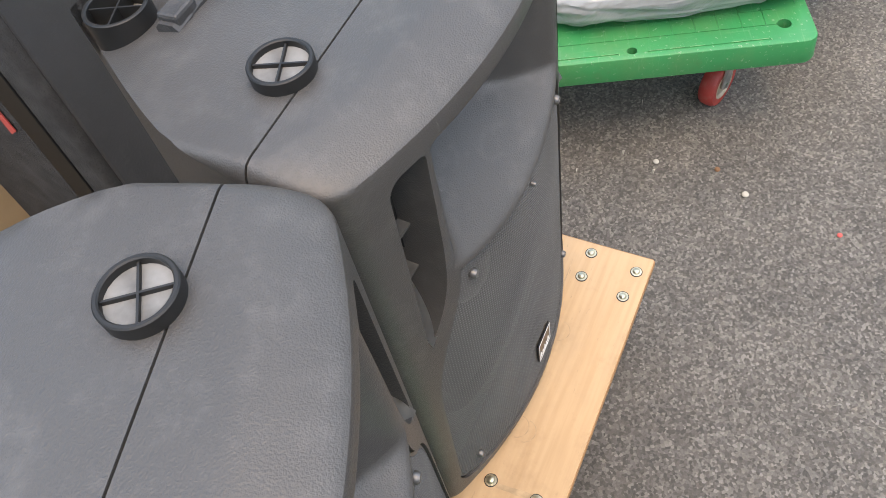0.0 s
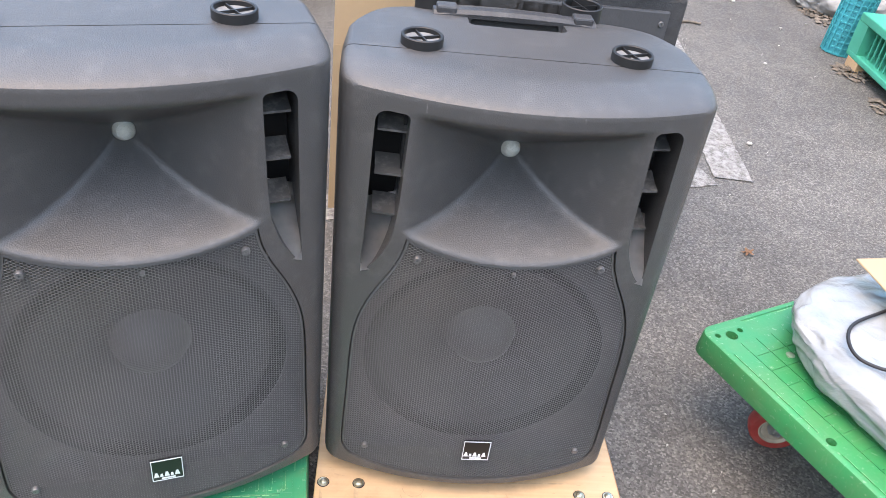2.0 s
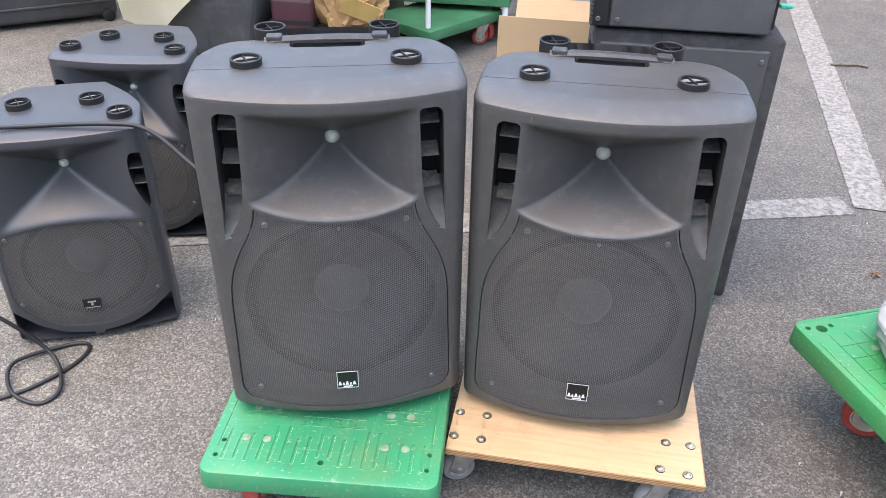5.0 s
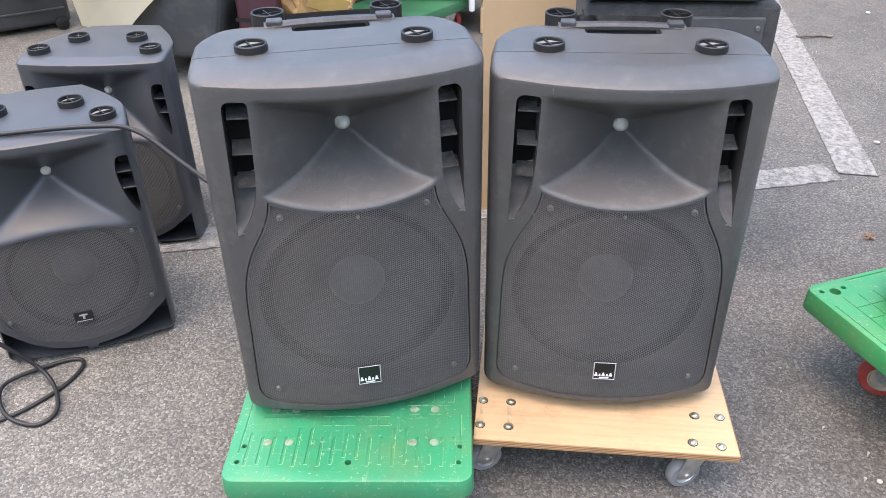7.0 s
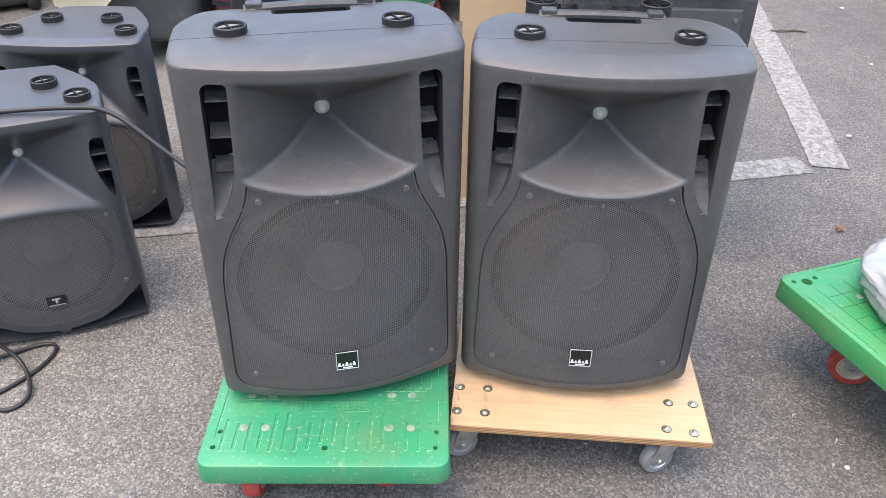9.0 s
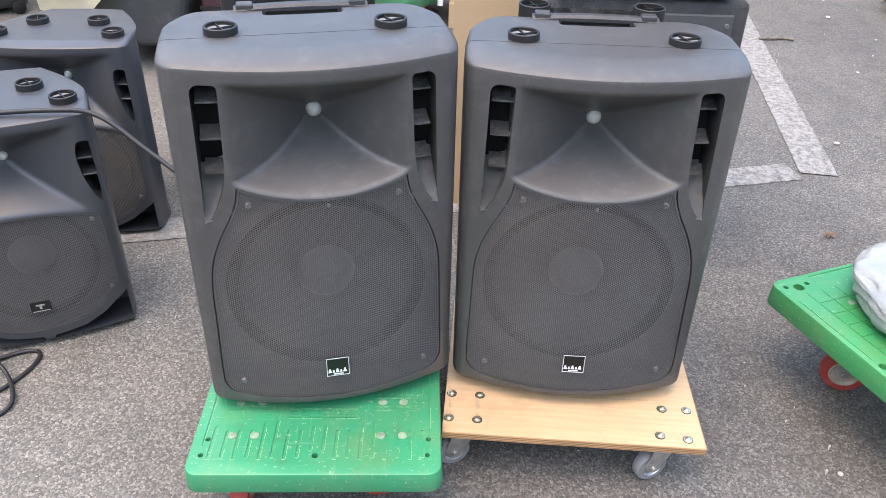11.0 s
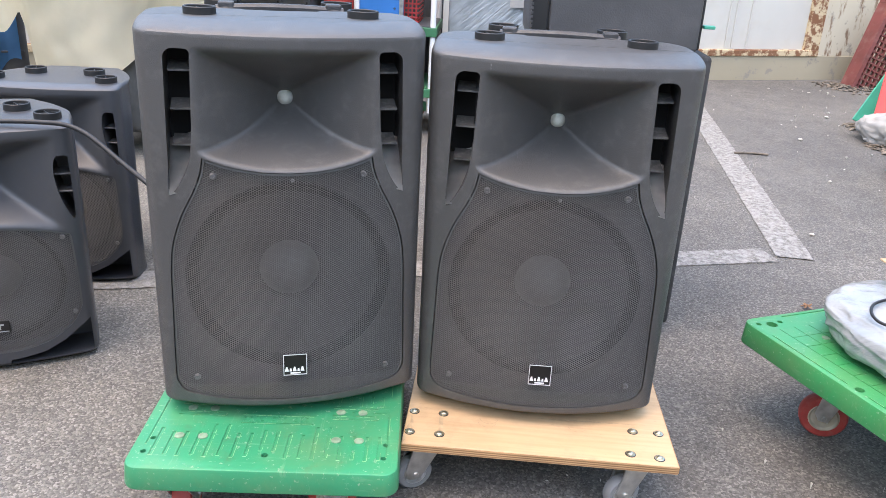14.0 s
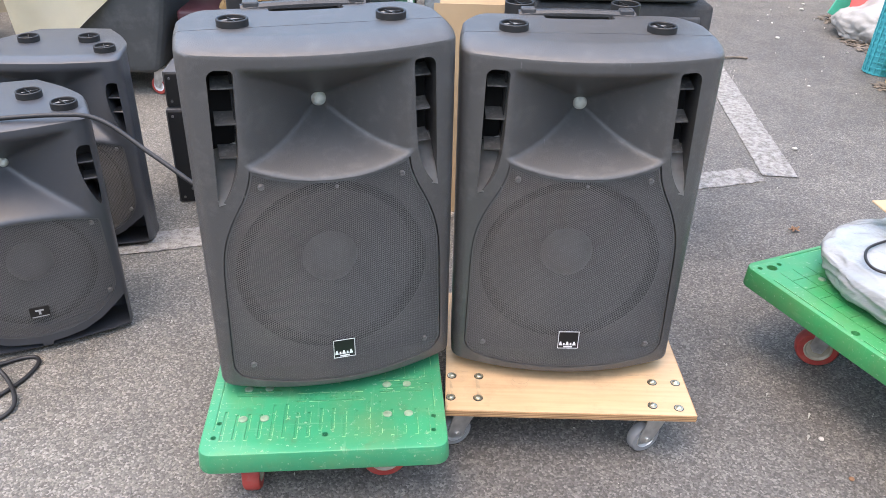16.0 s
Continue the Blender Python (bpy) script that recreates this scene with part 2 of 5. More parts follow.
def asphalt_material():
    """Worn asphalt: pale and dark stones in a dark binder, patches of wear and dirt."""
    m = bpy.data.materials.new("asphalt")
    m.use_nodes = True
    n, l = m.node_tree.nodes, m.node_tree.links
    b = n["Principled BSDF"]
    b.inputs["Roughness"].default_value = 0.85
    co = n.new("ShaderNodeTexCoord")

    def noise_at(scale, detail, rough=0.6):
        x = n.new("ShaderNodeTexNoise")
        x.inputs["Scale"].default_value, x.inputs["Detail"].default_value, x.inputs["Roughness"].default_value = scale, detail, rough
        l.new(co.outputs["Object"], x.inputs["Vector"])
        return x.outputs["Fac"]

    def ramp(fac, stops):
        r = n.new("ShaderNodeValToRGB")
        while len(r.color_ramp.elements) < len(stops):
            r.color_ramp.elements.new(0.5)
        for e, (p, c) in zip(r.color_ramp.elements, stops):
            e.position, e.color = p, (*c, 1)
        l.new(fac, r.inputs["Fac"])
        return r.outputs["Color"]

    def blend(kind, fac, a, c):
        x = n.new("ShaderNodeMixRGB")
        x.blend_type, x.inputs["Fac"].default_value = kind, fac
        l.new(a, x.inputs["Color1"])
        l.new(c, x.inputs["Color2"])
        return x.outputs["Color"]

    stones = n.new("ShaderNodeTexVoronoi")
    stones.inputs["Scale"].default_value = 230
    l.new(co.outputs["Object"], stones.inputs["Vector"])
    split = n.new("ShaderNodeSeparateColor")
    l.new(stones.outputs["Color"], split.inputs[0])
    tone = ramp(split.outputs[0], [(0.0, (0.066, 0.064, 0.06)), (0.5, (0.108, 0.104, 0.097)), (0.85, (0.158, 0.152, 0.142)), (0.97, (0.21, 0.202, 0.19))])
    fine = ramp(noise_at(420, 3), [(0.3, (0.7, 0.7, 0.7)), (0.62, (1.1, 1.1, 1.1))])
    patch = ramp(noise_at(1.1, 7, 0.65), [(0.32, (0.8, 0.8, 0.8)), (0.68, (1.14, 1.12, 1.08))])
    stain = ramp(noise_at(6.0, 6, 0.7), [(0.3, (0.8, 0.79, 0.78)), (0.6, (1.08, 1.06, 1.04))])
    colour = blend("MULTIPLY", 0.6, tone, fine)
    colour = blend("MULTIPLY", 1.0, colour, patch)
    colour = blend("MULTIPLY", 1.0, colour, stain)
    # a shade gradient put into the colour: lighter towards low x, with a ragged edge
    split_at = n.new("ShaderNodeSeparateXYZ")
    l.new(co.outputs["Object"], split_at.inputs[0])
    edge = n.new("ShaderNodeMath")
    edge.operation = "MULTIPLY_ADD"
    edge.inputs[1].default_value = 1.1
    l.new(noise_at(1.6, 5, 0.6), edge.inputs[0])
    l.new(split_at.outputs["X"], edge.inputs[2])
    paler = ramp(edge.outputs[0], [(0.0, (1.34, 1.33, 1.28)), (0.75, (1.0, 1.0, 1.0))])
    colour = blend("MULTIPLY", 1.0, colour, paler)
    l.new(colour, b.inputs["Base Color"])
    bump = n.new("ShaderNodeBump")
    bump.inputs["Strength"].default_value, bump.inputs["Distance"].default_value = 0.42, 0.004
    hollow = n.new("ShaderNodeMath")
    hollow.operation = "MULTIPLY_ADD"
    hollow.inputs[1].default_value = -1.2
    l.new(stones.outputs["Distance"], hollow.inputs[0])
    l.new(noise_at(420, 3), hollow.inputs[2])
    l.new(hollow.outputs[0], bump.inputs["Height"])
    l.new(bump.outputs["Normal"], b.inputs["Normal"])
    return m


def line_material():
    """Worn road paint: white where it holds, bare stones where it has gone."""
    m = asphalt_material()
    m.name = "road_paint"
    n, l = m.node_tree.nodes, m.node_tree.links
    b = n["Principled BSDF"]
    under = b.inputs["Base Color"].links[0].from_socket
    co = n["Texture Coordinate"]
    wear = n.new("ShaderNodeTexNoise")
    wear.inputs["Scale"].default_value, wear.inputs["Detail"].default_value, wear.inputs["Roughness"].default_value = 45, 8, 0.75
    l.new(co.outputs["Object"], wear.inputs["Vector"])
    r = n.new("ShaderNodeValToRGB")
    r.color_ramp.elements[0].position, r.color_ramp.elements[1].position = 0.4, 0.6
    r.color_ramp.elements[0].color, r.color_ramp.elements[1].color = (0.9, 0.95, 0.95, 1), (0.12, 0.12, 0.12, 1)
    l.new(wear.outputs["Fac"], r.inputs["Fac"])
    mix = n.new("ShaderNodeMixRGB")
    l.new(r.outputs["Color"], mix.inputs["Fac"])
    l.new(under, mix.inputs["Color1"])
    mix.inputs["Color2"].default_value = (0.3, 0.29, 0.27, 1)
    l.new(mix.outputs["Color"], b.inputs["Base Color"])
    return m


def wall_material(name, base, flake, amount, scale=5.0, edge=(0.5, 0.75)):
    """Old cream paint that flakes and shows rust or grey render."""
    m = mat(name, base, 0.7, vary=0.07, scale=2, dust=flake, dust_amount=amount, dust_scale=scale, grain=0.15, grain_scale=60, edge=edge)
    return m


def film_material():
    """Clear stretch film: bright creased sheen over what it wraps."""
    m = mat("stretch_film_over_grey", (0.23, 0.26, 0.275), 0.22, vary=0.2, scale=14, spec=1.0)
    n, l = m.node_tree.nodes, m.node_tree.links
    b = n["Principled BSDF"]
    mp = n.new("ShaderNodeMapping")
    mp.vector_type = "TEXTURE"
    mp.inputs["Rotation"].default_value, mp.inputs["Scale"].default_value = (0, -0.75, 0), (0.6, 0.2, 0.05)
    l.new(n["Texture Coordinate"].outputs["Object"], mp.inputs["Vector"])
    t = n.new("ShaderNodeTexNoise")
    t.inputs["Scale"].default_value, t.inputs["Detail"].default_value, t.inputs["Distortion"].default_value = 3.0, 6, 1.2
    l.new(mp.outputs["Vector"], t.inputs["Vector"])
    bump = n.new("ShaderNodeBump")
    bump.inputs["Strength"].default_value, bump.inputs["Distance"].default_value = 0.55, 0.02
    l.new(t.outputs["Fac"], bump.inputs["Height"])
    l.new(bump.outputs["Normal"], b.inputs["Normal"])
    return m


def bag_material():
    """Thin milky plastic bag, creased."""
    m = mat("milky_plastic_bag", (0.3, 0.32, 0.325), 0.22, vary=0.16, scale=9, spec=0.7, dust=(0.2, 0.2, 0.19), dust_amount=0.5, dust_scale=5, edge=(0.45, 0.7))
    n, l = m.node_tree.nodes, m.node_tree.links
    b = n["Principled BSDF"]
    b.inputs["Subsurface Weight"].default_value = 0.2
    b.inputs["Subsurface Radius"].default_value = (0.02, 0.02, 0.02)
    t = n.new("ShaderNodeTexNoise")
    t.inputs["Scale"].default_value, t.inputs["Detail"].default_value, t.inputs["Distortion"].default_value = 7.0, 6, 1.2
    l.new(n["Texture Coordinate"].outputs["Object"], t.inputs["Vector"])
    bump = n.new("ShaderNodeBump")
    bump.inputs["Strength"].default_value, bump.inputs["Distance"].default_value = 0.5, 0.03
    l.new(t.outputs["Fac"], bump.inputs["Height"])
    l.new(bump.outputs["Normal"], b.inputs["Normal"])
    return m


PLY, PLY_EDGE, ASPHALT, PAINT, FILM, BAG = wood_material(), ply_edge_material(), asphalt_material(), line_material(), film_material(), bag_material()
PANEL = wall_material("cream_metal_panel", (0.52, 0.5, 0.45), (0.42, 0.3, 0.18), 0.2, 3.0)
PEELING = layer(wall_material("peeling_cream_paint", (0.52, 0.46, 0.35), (0.3, 0.27, 0.23), 0.9, 7.0, (0.57, 0.62)), (0.17, 0.085, 0.045), 0.9, 4.0, (0.55, 0.62), (3.0, 3.0, 0.8))
RUSTY = wall_material("rusty_frame", (0.56, 0.44, 0.28), (0.2, 0.085, 0.04), 1.0, 11.0, (0.47, 0.53))
GREY_RENDER = wall_material("pale_render", (0.5, 0.46, 0.4), (0.28, 0.28, 0.27), 0.5, 2.0)
RENDER = wall_material("stained_render", (0.36, 0.31, 0.22), (0.27, 0.24, 0.2), 0.95, 8.0, (0.56, 0.61))


# ---- mesh helpers ----
def thing(name, m, label, category, group="", kind=""):
    ob = new(name)
    ob.matrix_world = m
    ob.empty_display_size = 0.05
    return tagged(ob, label, category, group, kind)


def part(name, bm, material, parent=None, label="", smooth=None):
    me = bpy.data.meshes.new(name)
    bm.to_mesh(me)
    bm.free()
    if smooth is not None:
        me.polygons.foreach_set("use_smooth", [True] * len(me.polygons))
        me.set_sharp_from_angle(angle=radians(smooth))
    me.materials.append(material)
    ob = new(name, me)
    if parent:
        ob.parent = parent
    return tagged(ob, label)


def again(ob, m, parent=None):
    """Another object on the same mesh."""
    c = new(ob.name.split(".")[0], ob.data)
    c.parent = parent or ob.parent
    c.matrix_local = m
    if "label" in ob:
        c["label"] = ob["label"]
    return c


def box(x0, x1, y0, y1, z0, z1, bevel=0.0, seg=2, bm=None):
    bm = bm or bmesh.new()
    v = [bm.verts.new((x, y, z)) for x in (x0, x1) for y in (y0, y1) for z in (z0, z1)]
    faces = [(0, 1, 3, 2), (4, 6, 7, 5), (0, 4, 5, 1), (2, 3, 7, 6), (0, 2, 6, 4), (1, 5, 7, 3)]
    fs = [bm.faces.new([v[i] for i in f]) for f in faces]
    if bevel:
        es = list({e for f in fs for e in f.edges})
        bmesh.ops.bevel(bm, geom=es, offset=bevel, segments=seg, affect="EDGES", profile=0.5)
    return bm


def lathe(profile, n=32, axis="z", at=(0, 0, 0), bm=None):
    """profile: (radius, height) pairs, turned round the axis."""
    bm = bm or bmesh.new()
    rings = []
    for r, h in profile:
        ring = []
        for k in range(n if r > 1e-6 else 1):
            a = 2 * math.pi * k / n
            p = (r * math.cos(a), r * math.sin(a), h)
            p = {"z": p, "y": (p[0], p[2], -p[1]), "x": (p[2], p[0], p[1])}[axis]
            ring.append(bm.verts.new(Vector(p) + Vector(at)))
        rings.append(ring)
    for a, b in zip(rings, rings[1:]):
        for k in range(n):
            q = [a[k % len(a)], a[(k + 1) % len(a)], b[(k + 1) % len(b)], b[k % len(b)]]
            q = list(dict.fromkeys(q))
            if len(q) > 2:
                bm.faces.new(q)
    return bm


def prism(points, y0, y1, bm=None):
    """A solid with an outline in x and z, from y0 to y1."""
    bm = bm or bmesh.new()
    a = [bm.verts.new((x, y0, z)) for x, z in points]
    b = [bm.verts.new((x, y1, z)) for x, z in points]
    bm.faces.new(a)
    bm.faces.new(b[::-1])
    for k in range(len(a)):
        j = (k + 1) % len(a)
        bm.faces.new((a[k], b[k], b[j], a[j]))
    bmesh.ops.recalc_face_normals(bm, faces=bm.faces)
    return bm


def smooth_loop(points, n=6):
    """A closed outline rounded through its points."""
    out, m = [], len(points)
    for i in range(m):
        p0, p1, p2, p3 = (Vector(points[(i + k) % m]) for k in (-1, 0, 1, 2))
        for k in range(n):
            t = k / n
            out.append(tuple(0.5 * ((2 * p1) + (p2 - p0) * t + (2 * p0 - 5 * p1 + 4 * p2 - p3) * t * t + (3 * p1 - p0 - 3 * p2 + p3) * t ** 3)))
    return out


def tube(points, r, n=10, bm=None, sub=8):
    """A cable or rod that glides through its points."""
    bm = bm or bmesh.new()
    P = [Vector(p) for p in points]
    path = []
    for i in range(len(P) - 1):
        p0, p1, p2, p3 = P[max(i - 1, 0)], P[i], P[i + 1], P[min(i + 2, len(P) - 1)]
        for k in range(sub):
            t = k / sub
            path.append(0.5 * ((2 * p1) + (p2 - p0) * t + (2 * p0 - 5 * p1 + 4 * p2 - p3) * t * t + (3 * p1 - p0 - 3 * p2 + p3) * t ** 3))
    path.append(P[-1])
    rings, up = [], Vector((0.13, 0.2, 1)).normalized()
    for i, p in enumerate(path):
        d = (path[min(i + 1, len(path) - 1)] - path[max(i - 1, 0)]).normalized()
        s = d.cross(up)
        s = s.normalized() if s.length > 1e-4 else d.orthogonal().normalized()
        u = s.cross(d)
        rings.append([bm.verts.new(p + r * (math.cos(2 * math.pi * k / n) * s + math.sin(2 * math.pi * k / n) * u)) for k in range(n)])
    for a, b in zip(rings, rings[1:]):
        for k in range(n):
            bm.faces.new((a[k], a[(k + 1) % n], b[(k + 1) % n], b[k]))
    bm.faces.new(rings[0][::-1])
    bm.faces.new(rings[-1])
    return bm


def carve(ob, cutters, tangled=False):
    """Cuts solids out of a mesh, once and for all."""
    made = []
    for bm in cutters:
        me = bpy.data.meshes.new("cutter")
        bmesh.ops.recalc_face_normals(bm, faces=bm.faces)
        bm.to_mesh(me)
        bm.free()
        c = new("cutter", me)
        c.parent = ob.parent
        mod = ob.modifiers.new("cut", "BOOLEAN")
        mod.operation, mod.solver, mod.object, mod.use_self = "DIFFERENCE", "EXACT", c, tangled
        made.append(c)
    bpy.context.view_layer.update()
    me = bpy.data.meshes.new_from_object(ob.evaluated_get(bpy.context.evaluated_depsgraph_get()))
    ob.modifiers.clear()
    ob.data = me
    for c in made:
        bpy.data.objects.remove(c)
    me.polygons.foreach_set("use_smooth", [True] * len(me.polygons))
    me.set_sharp_from_angle(angle=radians(32))
    return ob


def soft_min(a, b, k):
    h = max(0.0, min(1.0, 0.5 + 0.5 * (b - a) / k))
    return b * (1 - h) + a * h - k * h * (1 - h)


def smoothstep(a, b, x):
    t = max(0.0, min(1.0, (x - a) / (b - a)))
    return t * t * (3 - 2 * t)


# ---- ground and wall ----
def ground():
    bm = bmesh.new()
    bmesh.ops.create_grid(bm, x_segments=40, y_segments=40, size=60)
    for v in bm.verts:
        v.co.z = 0.0
    return tagged(part("ground", bm, ASPHALT), "worn grey asphalt of a yard with small pale stones", "ground", kind="structure")


def line_strip(name, a, b, width, label):
    """A painted line from a to b (its right-hand edge), a little proud of the asphalt, with a ragged edge."""
    a, b = Vector((*a, 0)), Vector((*b, 0))
    d = (b - a).normalized()
    s = Vector((-d.y, d.x, 0))
    bm = bmesh.new()
    n = int((b - a).length / 0.02)
    rows = []
    for i in range(n + 1):
        p = a + (b - a) * i / n
        e0 = 0.004 * noise.noise(p * 30) + 0.003 * noise.noise(p * 90)
        e1 = 0.004 * noise.noise(p * 30 + Vector((9, 9, 0))) + 0.003 * noise.noise(p * 90 + Vector((5, 0, 0)))
        rows.append([bm.verts.new(p + s * e0 + Vector((0, 0, 0.001))), bm.verts.new(p + s * e0 + Vector((0, 0, 0.004))), bm.verts.new(p + s * (width + e1) + Vector((0, 0, 0.004))), bm.verts.new(p + s * (width + e1) + Vector((0, 0, 0.001)))])
    for r, q in zip(rows, rows[1:]):
        for k in range(3):
            bm.faces.new((r[k], q[k], q[k + 1], r[k + 1]))
    return tagged(part(name, bm, PAINT), label, "road marking", kind="structure")


ground()
line_strip("parking_line_1", (1.509, 1.505), (1.859, 4.818), 0.125, "worn white parking line painted on the asphalt")
line_strip("parking_line_2", (1.382, 1.47), (-2.408, 0.413), -0.118, "worn white parking line painted on the asphalt")


def back_wall():
    base = pose(2.258, 5.435, 0, 0, 0, 21.18)
    w = thing("wall_north", base, "old cream wall with flaking paint and a rusty metal panel", "wall", kind="structure")
    part("render_base", box(-7, 5.0, 0.0, 0.2, -0.02, 0.19), RENDER, w, "stained flaking cream render")
    part("upper_wall", box(0.86, 5.0, 0.012, 0.2, 0.19, 2.1), PEELING, w, "peeling cream paint with rust streaks")
    part("metal_panel", box(-7, 0.72, 0.03, 0.2, 0.24, 2.1), PANEL, w, "cream painted metal panel")
    part("bottom_rail", box(-7, 0.86, -0.012, 0.2, 0.19, 0.24, 0.006), RUSTY, w, "rusty cream bottom rail")
    part("end_post", box(0.72, 0.86, -0.006, 0.2, 0.24, 2.1, 0.006), RUSTY, w, "rusted and peeling end post")
    rib = part("panel_rib", box(-0.006, 0.006, 0.018, 0.03, 0.25, 2.1, 0.003), PANEL, w)
    for x in (-0.04, 0.16, -0.5, -1.2, -2.0, -3.0):
        again(rib, pose(x, 0, 0))
    rib.matrix_local = pose(0.02, 0, 0)


back_wall()


def unseen_walls():
    """Unseen plain pale walls behind and beside the yard, added to block and bounce light."""
    for name, m, wide, high in (("unseen_wall_south", pose(0, -6.5, 0), 9.0, 3.6), ("unseen_wall_west", pose(-8.0, -1.0, 0, 0, 0, -90), 7.5, 4.5), ("unseen_wall_east", pose(8.5, -1.0, 0, 0, 0, 90), 7.5, 4.5)):
        w = thing(name, m, "plain pale unseen wall added to shape the light", "wall", kind="structure")
        part("render_base", box(-wide, wide, -0.2, 0.02, -0.02, 0.4), RENDER, w)
        part("upper_wall", box(-wide, wide, -0.2, 0.0, 0.4, high), GREY_RENDER, w)


unseen_walls()


# ---- the two large loudspeakers ----
HW, TOPZ, LOWZ, BACK = 0.228, 0.69, 0.011, 0.375


def bow(x):
    return -0.028 + 0.028 * (x / 0.1665) ** 2


def horn_depth(x, z, hx, zt, ztop, zlow_mid, zlow_side, deep, flare=1.5):
    zl = zlow_mid + (zlow_side - zlow_mid) * (x / hx) ** 2
    u = min(abs(x) / hx, 1.3)
    if z <= zt:
        v, k = (zt - z) / (zt - zl), flare
    else:
        v, k = (z - zt) / (ztop - zt), 1.12
    side = deep * (1 - u ** 0.85)
    lid = deep * (1 - max(v, 0.0) ** (0.85 * k))
    d = soft_min(side, lid, 0.014)
    return -soft_min(-d, 0.0, 0.009) if d > -0.03 else 0.0


def cabinet_mesh(hw, low, top, back, front, depth, front_round, side_round, back_half, top_fall, nx=150, dz=0.003, crown=0.034, bend=1.1):
    """A closed moulded cabinet: a bowed front with its horn, rounded edges, sides that curve in to a narrow back."""
    bm = bmesh.new()
    edge = 0.022

    def half(y, y0):
        t = max(0.0, min(1.0, (y - y0) / (back - y0)))
        return hw - (hw - back_half) * t ** bend

    def tight(s):
        """A slope with a small round at its foot, for the band along the front of the top."""
        x = math.sqrt(max(0.0, 1 - (1 - s) ** 2))
        return (math.sqrt(x * x + 0.2025) - 0.45) / (math.sqrt(1.2025) - 0.45)

    def loop(z, s, shrink=1.0, hollow=True):
        pts = []
        f, sd = front_round * (0.45 * s + 0.55 * tight(s)), s * side_round
        w = hw - sd
        for i in range(nx + 1):
            x = w * (2 * i / nx - 1)
            c = max(0.0, abs(x) - (w - edge))
            y = front(x) + f + edge - math.sqrt(max(edge * edge - c * c, 0))
            if hollow and z > low + 0.03:
                y += max(0.0, depth(x, z))
            pts.append((x, y))
        y0 = pts[-1][1]
        yb = back - sd
        side = [(half(y0 + (yb - y0) * k / 18, y0 + 0.062) - sd, y0 + (yb - y0) * k / 18) for k in range(1, 19)]
        rear = [(back_half * (1 - 2 * k / 10) * (1 - sd / back_half), yb + 0.006 * (1 - (1 - 2 * k / 10) ** 2)) for k in range(1, 10)]
        pts += side + rear + [(-x, y) for x, y in side[::-1]]
        cy = 0.16
        return [(x * shrink, cy + (y - cy) * shrink) for x, y in pts]

    rows = []
    R = 14
    rows = [(low + 0.022 * (1 - math.cos(math.pi / 2 * k / R)), 1 - math.sin(math.pi / 2 * k / R), 1.0) for k in range(R)]
    zs = np.arange(low + 0.022, top - crown, dz)
    rows += [(float(z), 0.0, 1.0) for z in zs]
    rows += [(top - crown + crown * math.sin(math.pi / 2 * k / R), 1 - math.cos(math.pi / 2 * k / R), 1.0) for k in range(1, R + 1)]
    loops = []
    for z, s, sh in rows:
        loops.append([bm.verts.new((x, y, z - (top_fall * smoothstep(0.2, back, y) if z > top - crown - 0.001 else 0))) for x, y in loop(z, s)])
    for sh in (0.93, 0.8, 0.6, 0.35, 0.12):
        loops.append([bm.verts.new((x, y, top - top_fall * smoothstep(0.2, back, y))) for x, y in loop(top, 1.0, sh)])
    n = len(loops[0])
    for a, b in zip(loops, loops[1:]):
        for k in range(n):
            bm.faces.new((a[k], a[(k + 1) % n], b[(k + 1) % n], b[k]))
    bm.faces.new(loops[0][::-1])
    bm.faces.new(loops[-1])
    bmesh.ops.recalc_face_normals(bm, faces=bm.faces)
    return bm


def inside(x, z, outline):
    c, j = False, len(outline) - 1
    for i in range(len(outline)):
        (xi, zi), (xj, zj) = outline[i], outline[j]
        if (zi > z) != (zj > z) and x < (xj - xi) * (z - zi) / (zj - zi) + xi:
            c = not c
        j = i
    return c


def perforated(outline, front, pitch=0.0041, hole=0.7, rim=0.0045, drop=0.003):
    """A punched steel sheet: a honeycomb of rims with open holes, and a plain border."""
    bm = bmesh.new()
    xs, zs = [p[0] for p in outline], [p[1] for p in outline]
    shrunk = offset_loop(outline, -rim * 0.7)
    colw = pitch * math.sqrt(3) / 2
    R, r = pitch / math.sqrt(3), pitch / math.sqrt(3) * hole
    x, k = min(xs), 0
    corner = {}

    def outer(x, z):
        key = (round(x * 20000), round(z * 20000))
        if key not in corner:
            corner[key] = bm.verts.new((x, front(x) + drop, z))
        return corner[key]

    ang = [math.pi / 3 * i for i in range(6)]
    while x < max(xs):
        z = min(zs) + (pitch / 2 if k % 2 else 0)
        while z < max(zs):
            if inside(x, z, shrunk):
                o = [outer(x + R * math.cos(a), z + R * math.sin(a)) for a in ang]
                h = [bm.verts.new((x + r * math.cos(a), front(x + r * math.cos(a)) + drop + 0.0007, z + r * math.sin(a))) for a in ang]
                for i in range(6):
                    j = (i + 1) % 6
                    bm.faces.new((o[i], h[i], h[j], o[j]))
            z += pitch
        x += colw
        k += 1
    a = [bm.verts.new((x, front(x) + drop + 0.0003, z)) for x, z in outline]
    b = [bm.verts.new((x, front(x) + drop - 0.0003, z)) for x, z in offset_loop(outline, -rim)]
    for i in range(len(a)):
        j = (i + 1) % len(a)
        bm.faces.new((a[i], a[j], b[j], b[i]))
    return bm


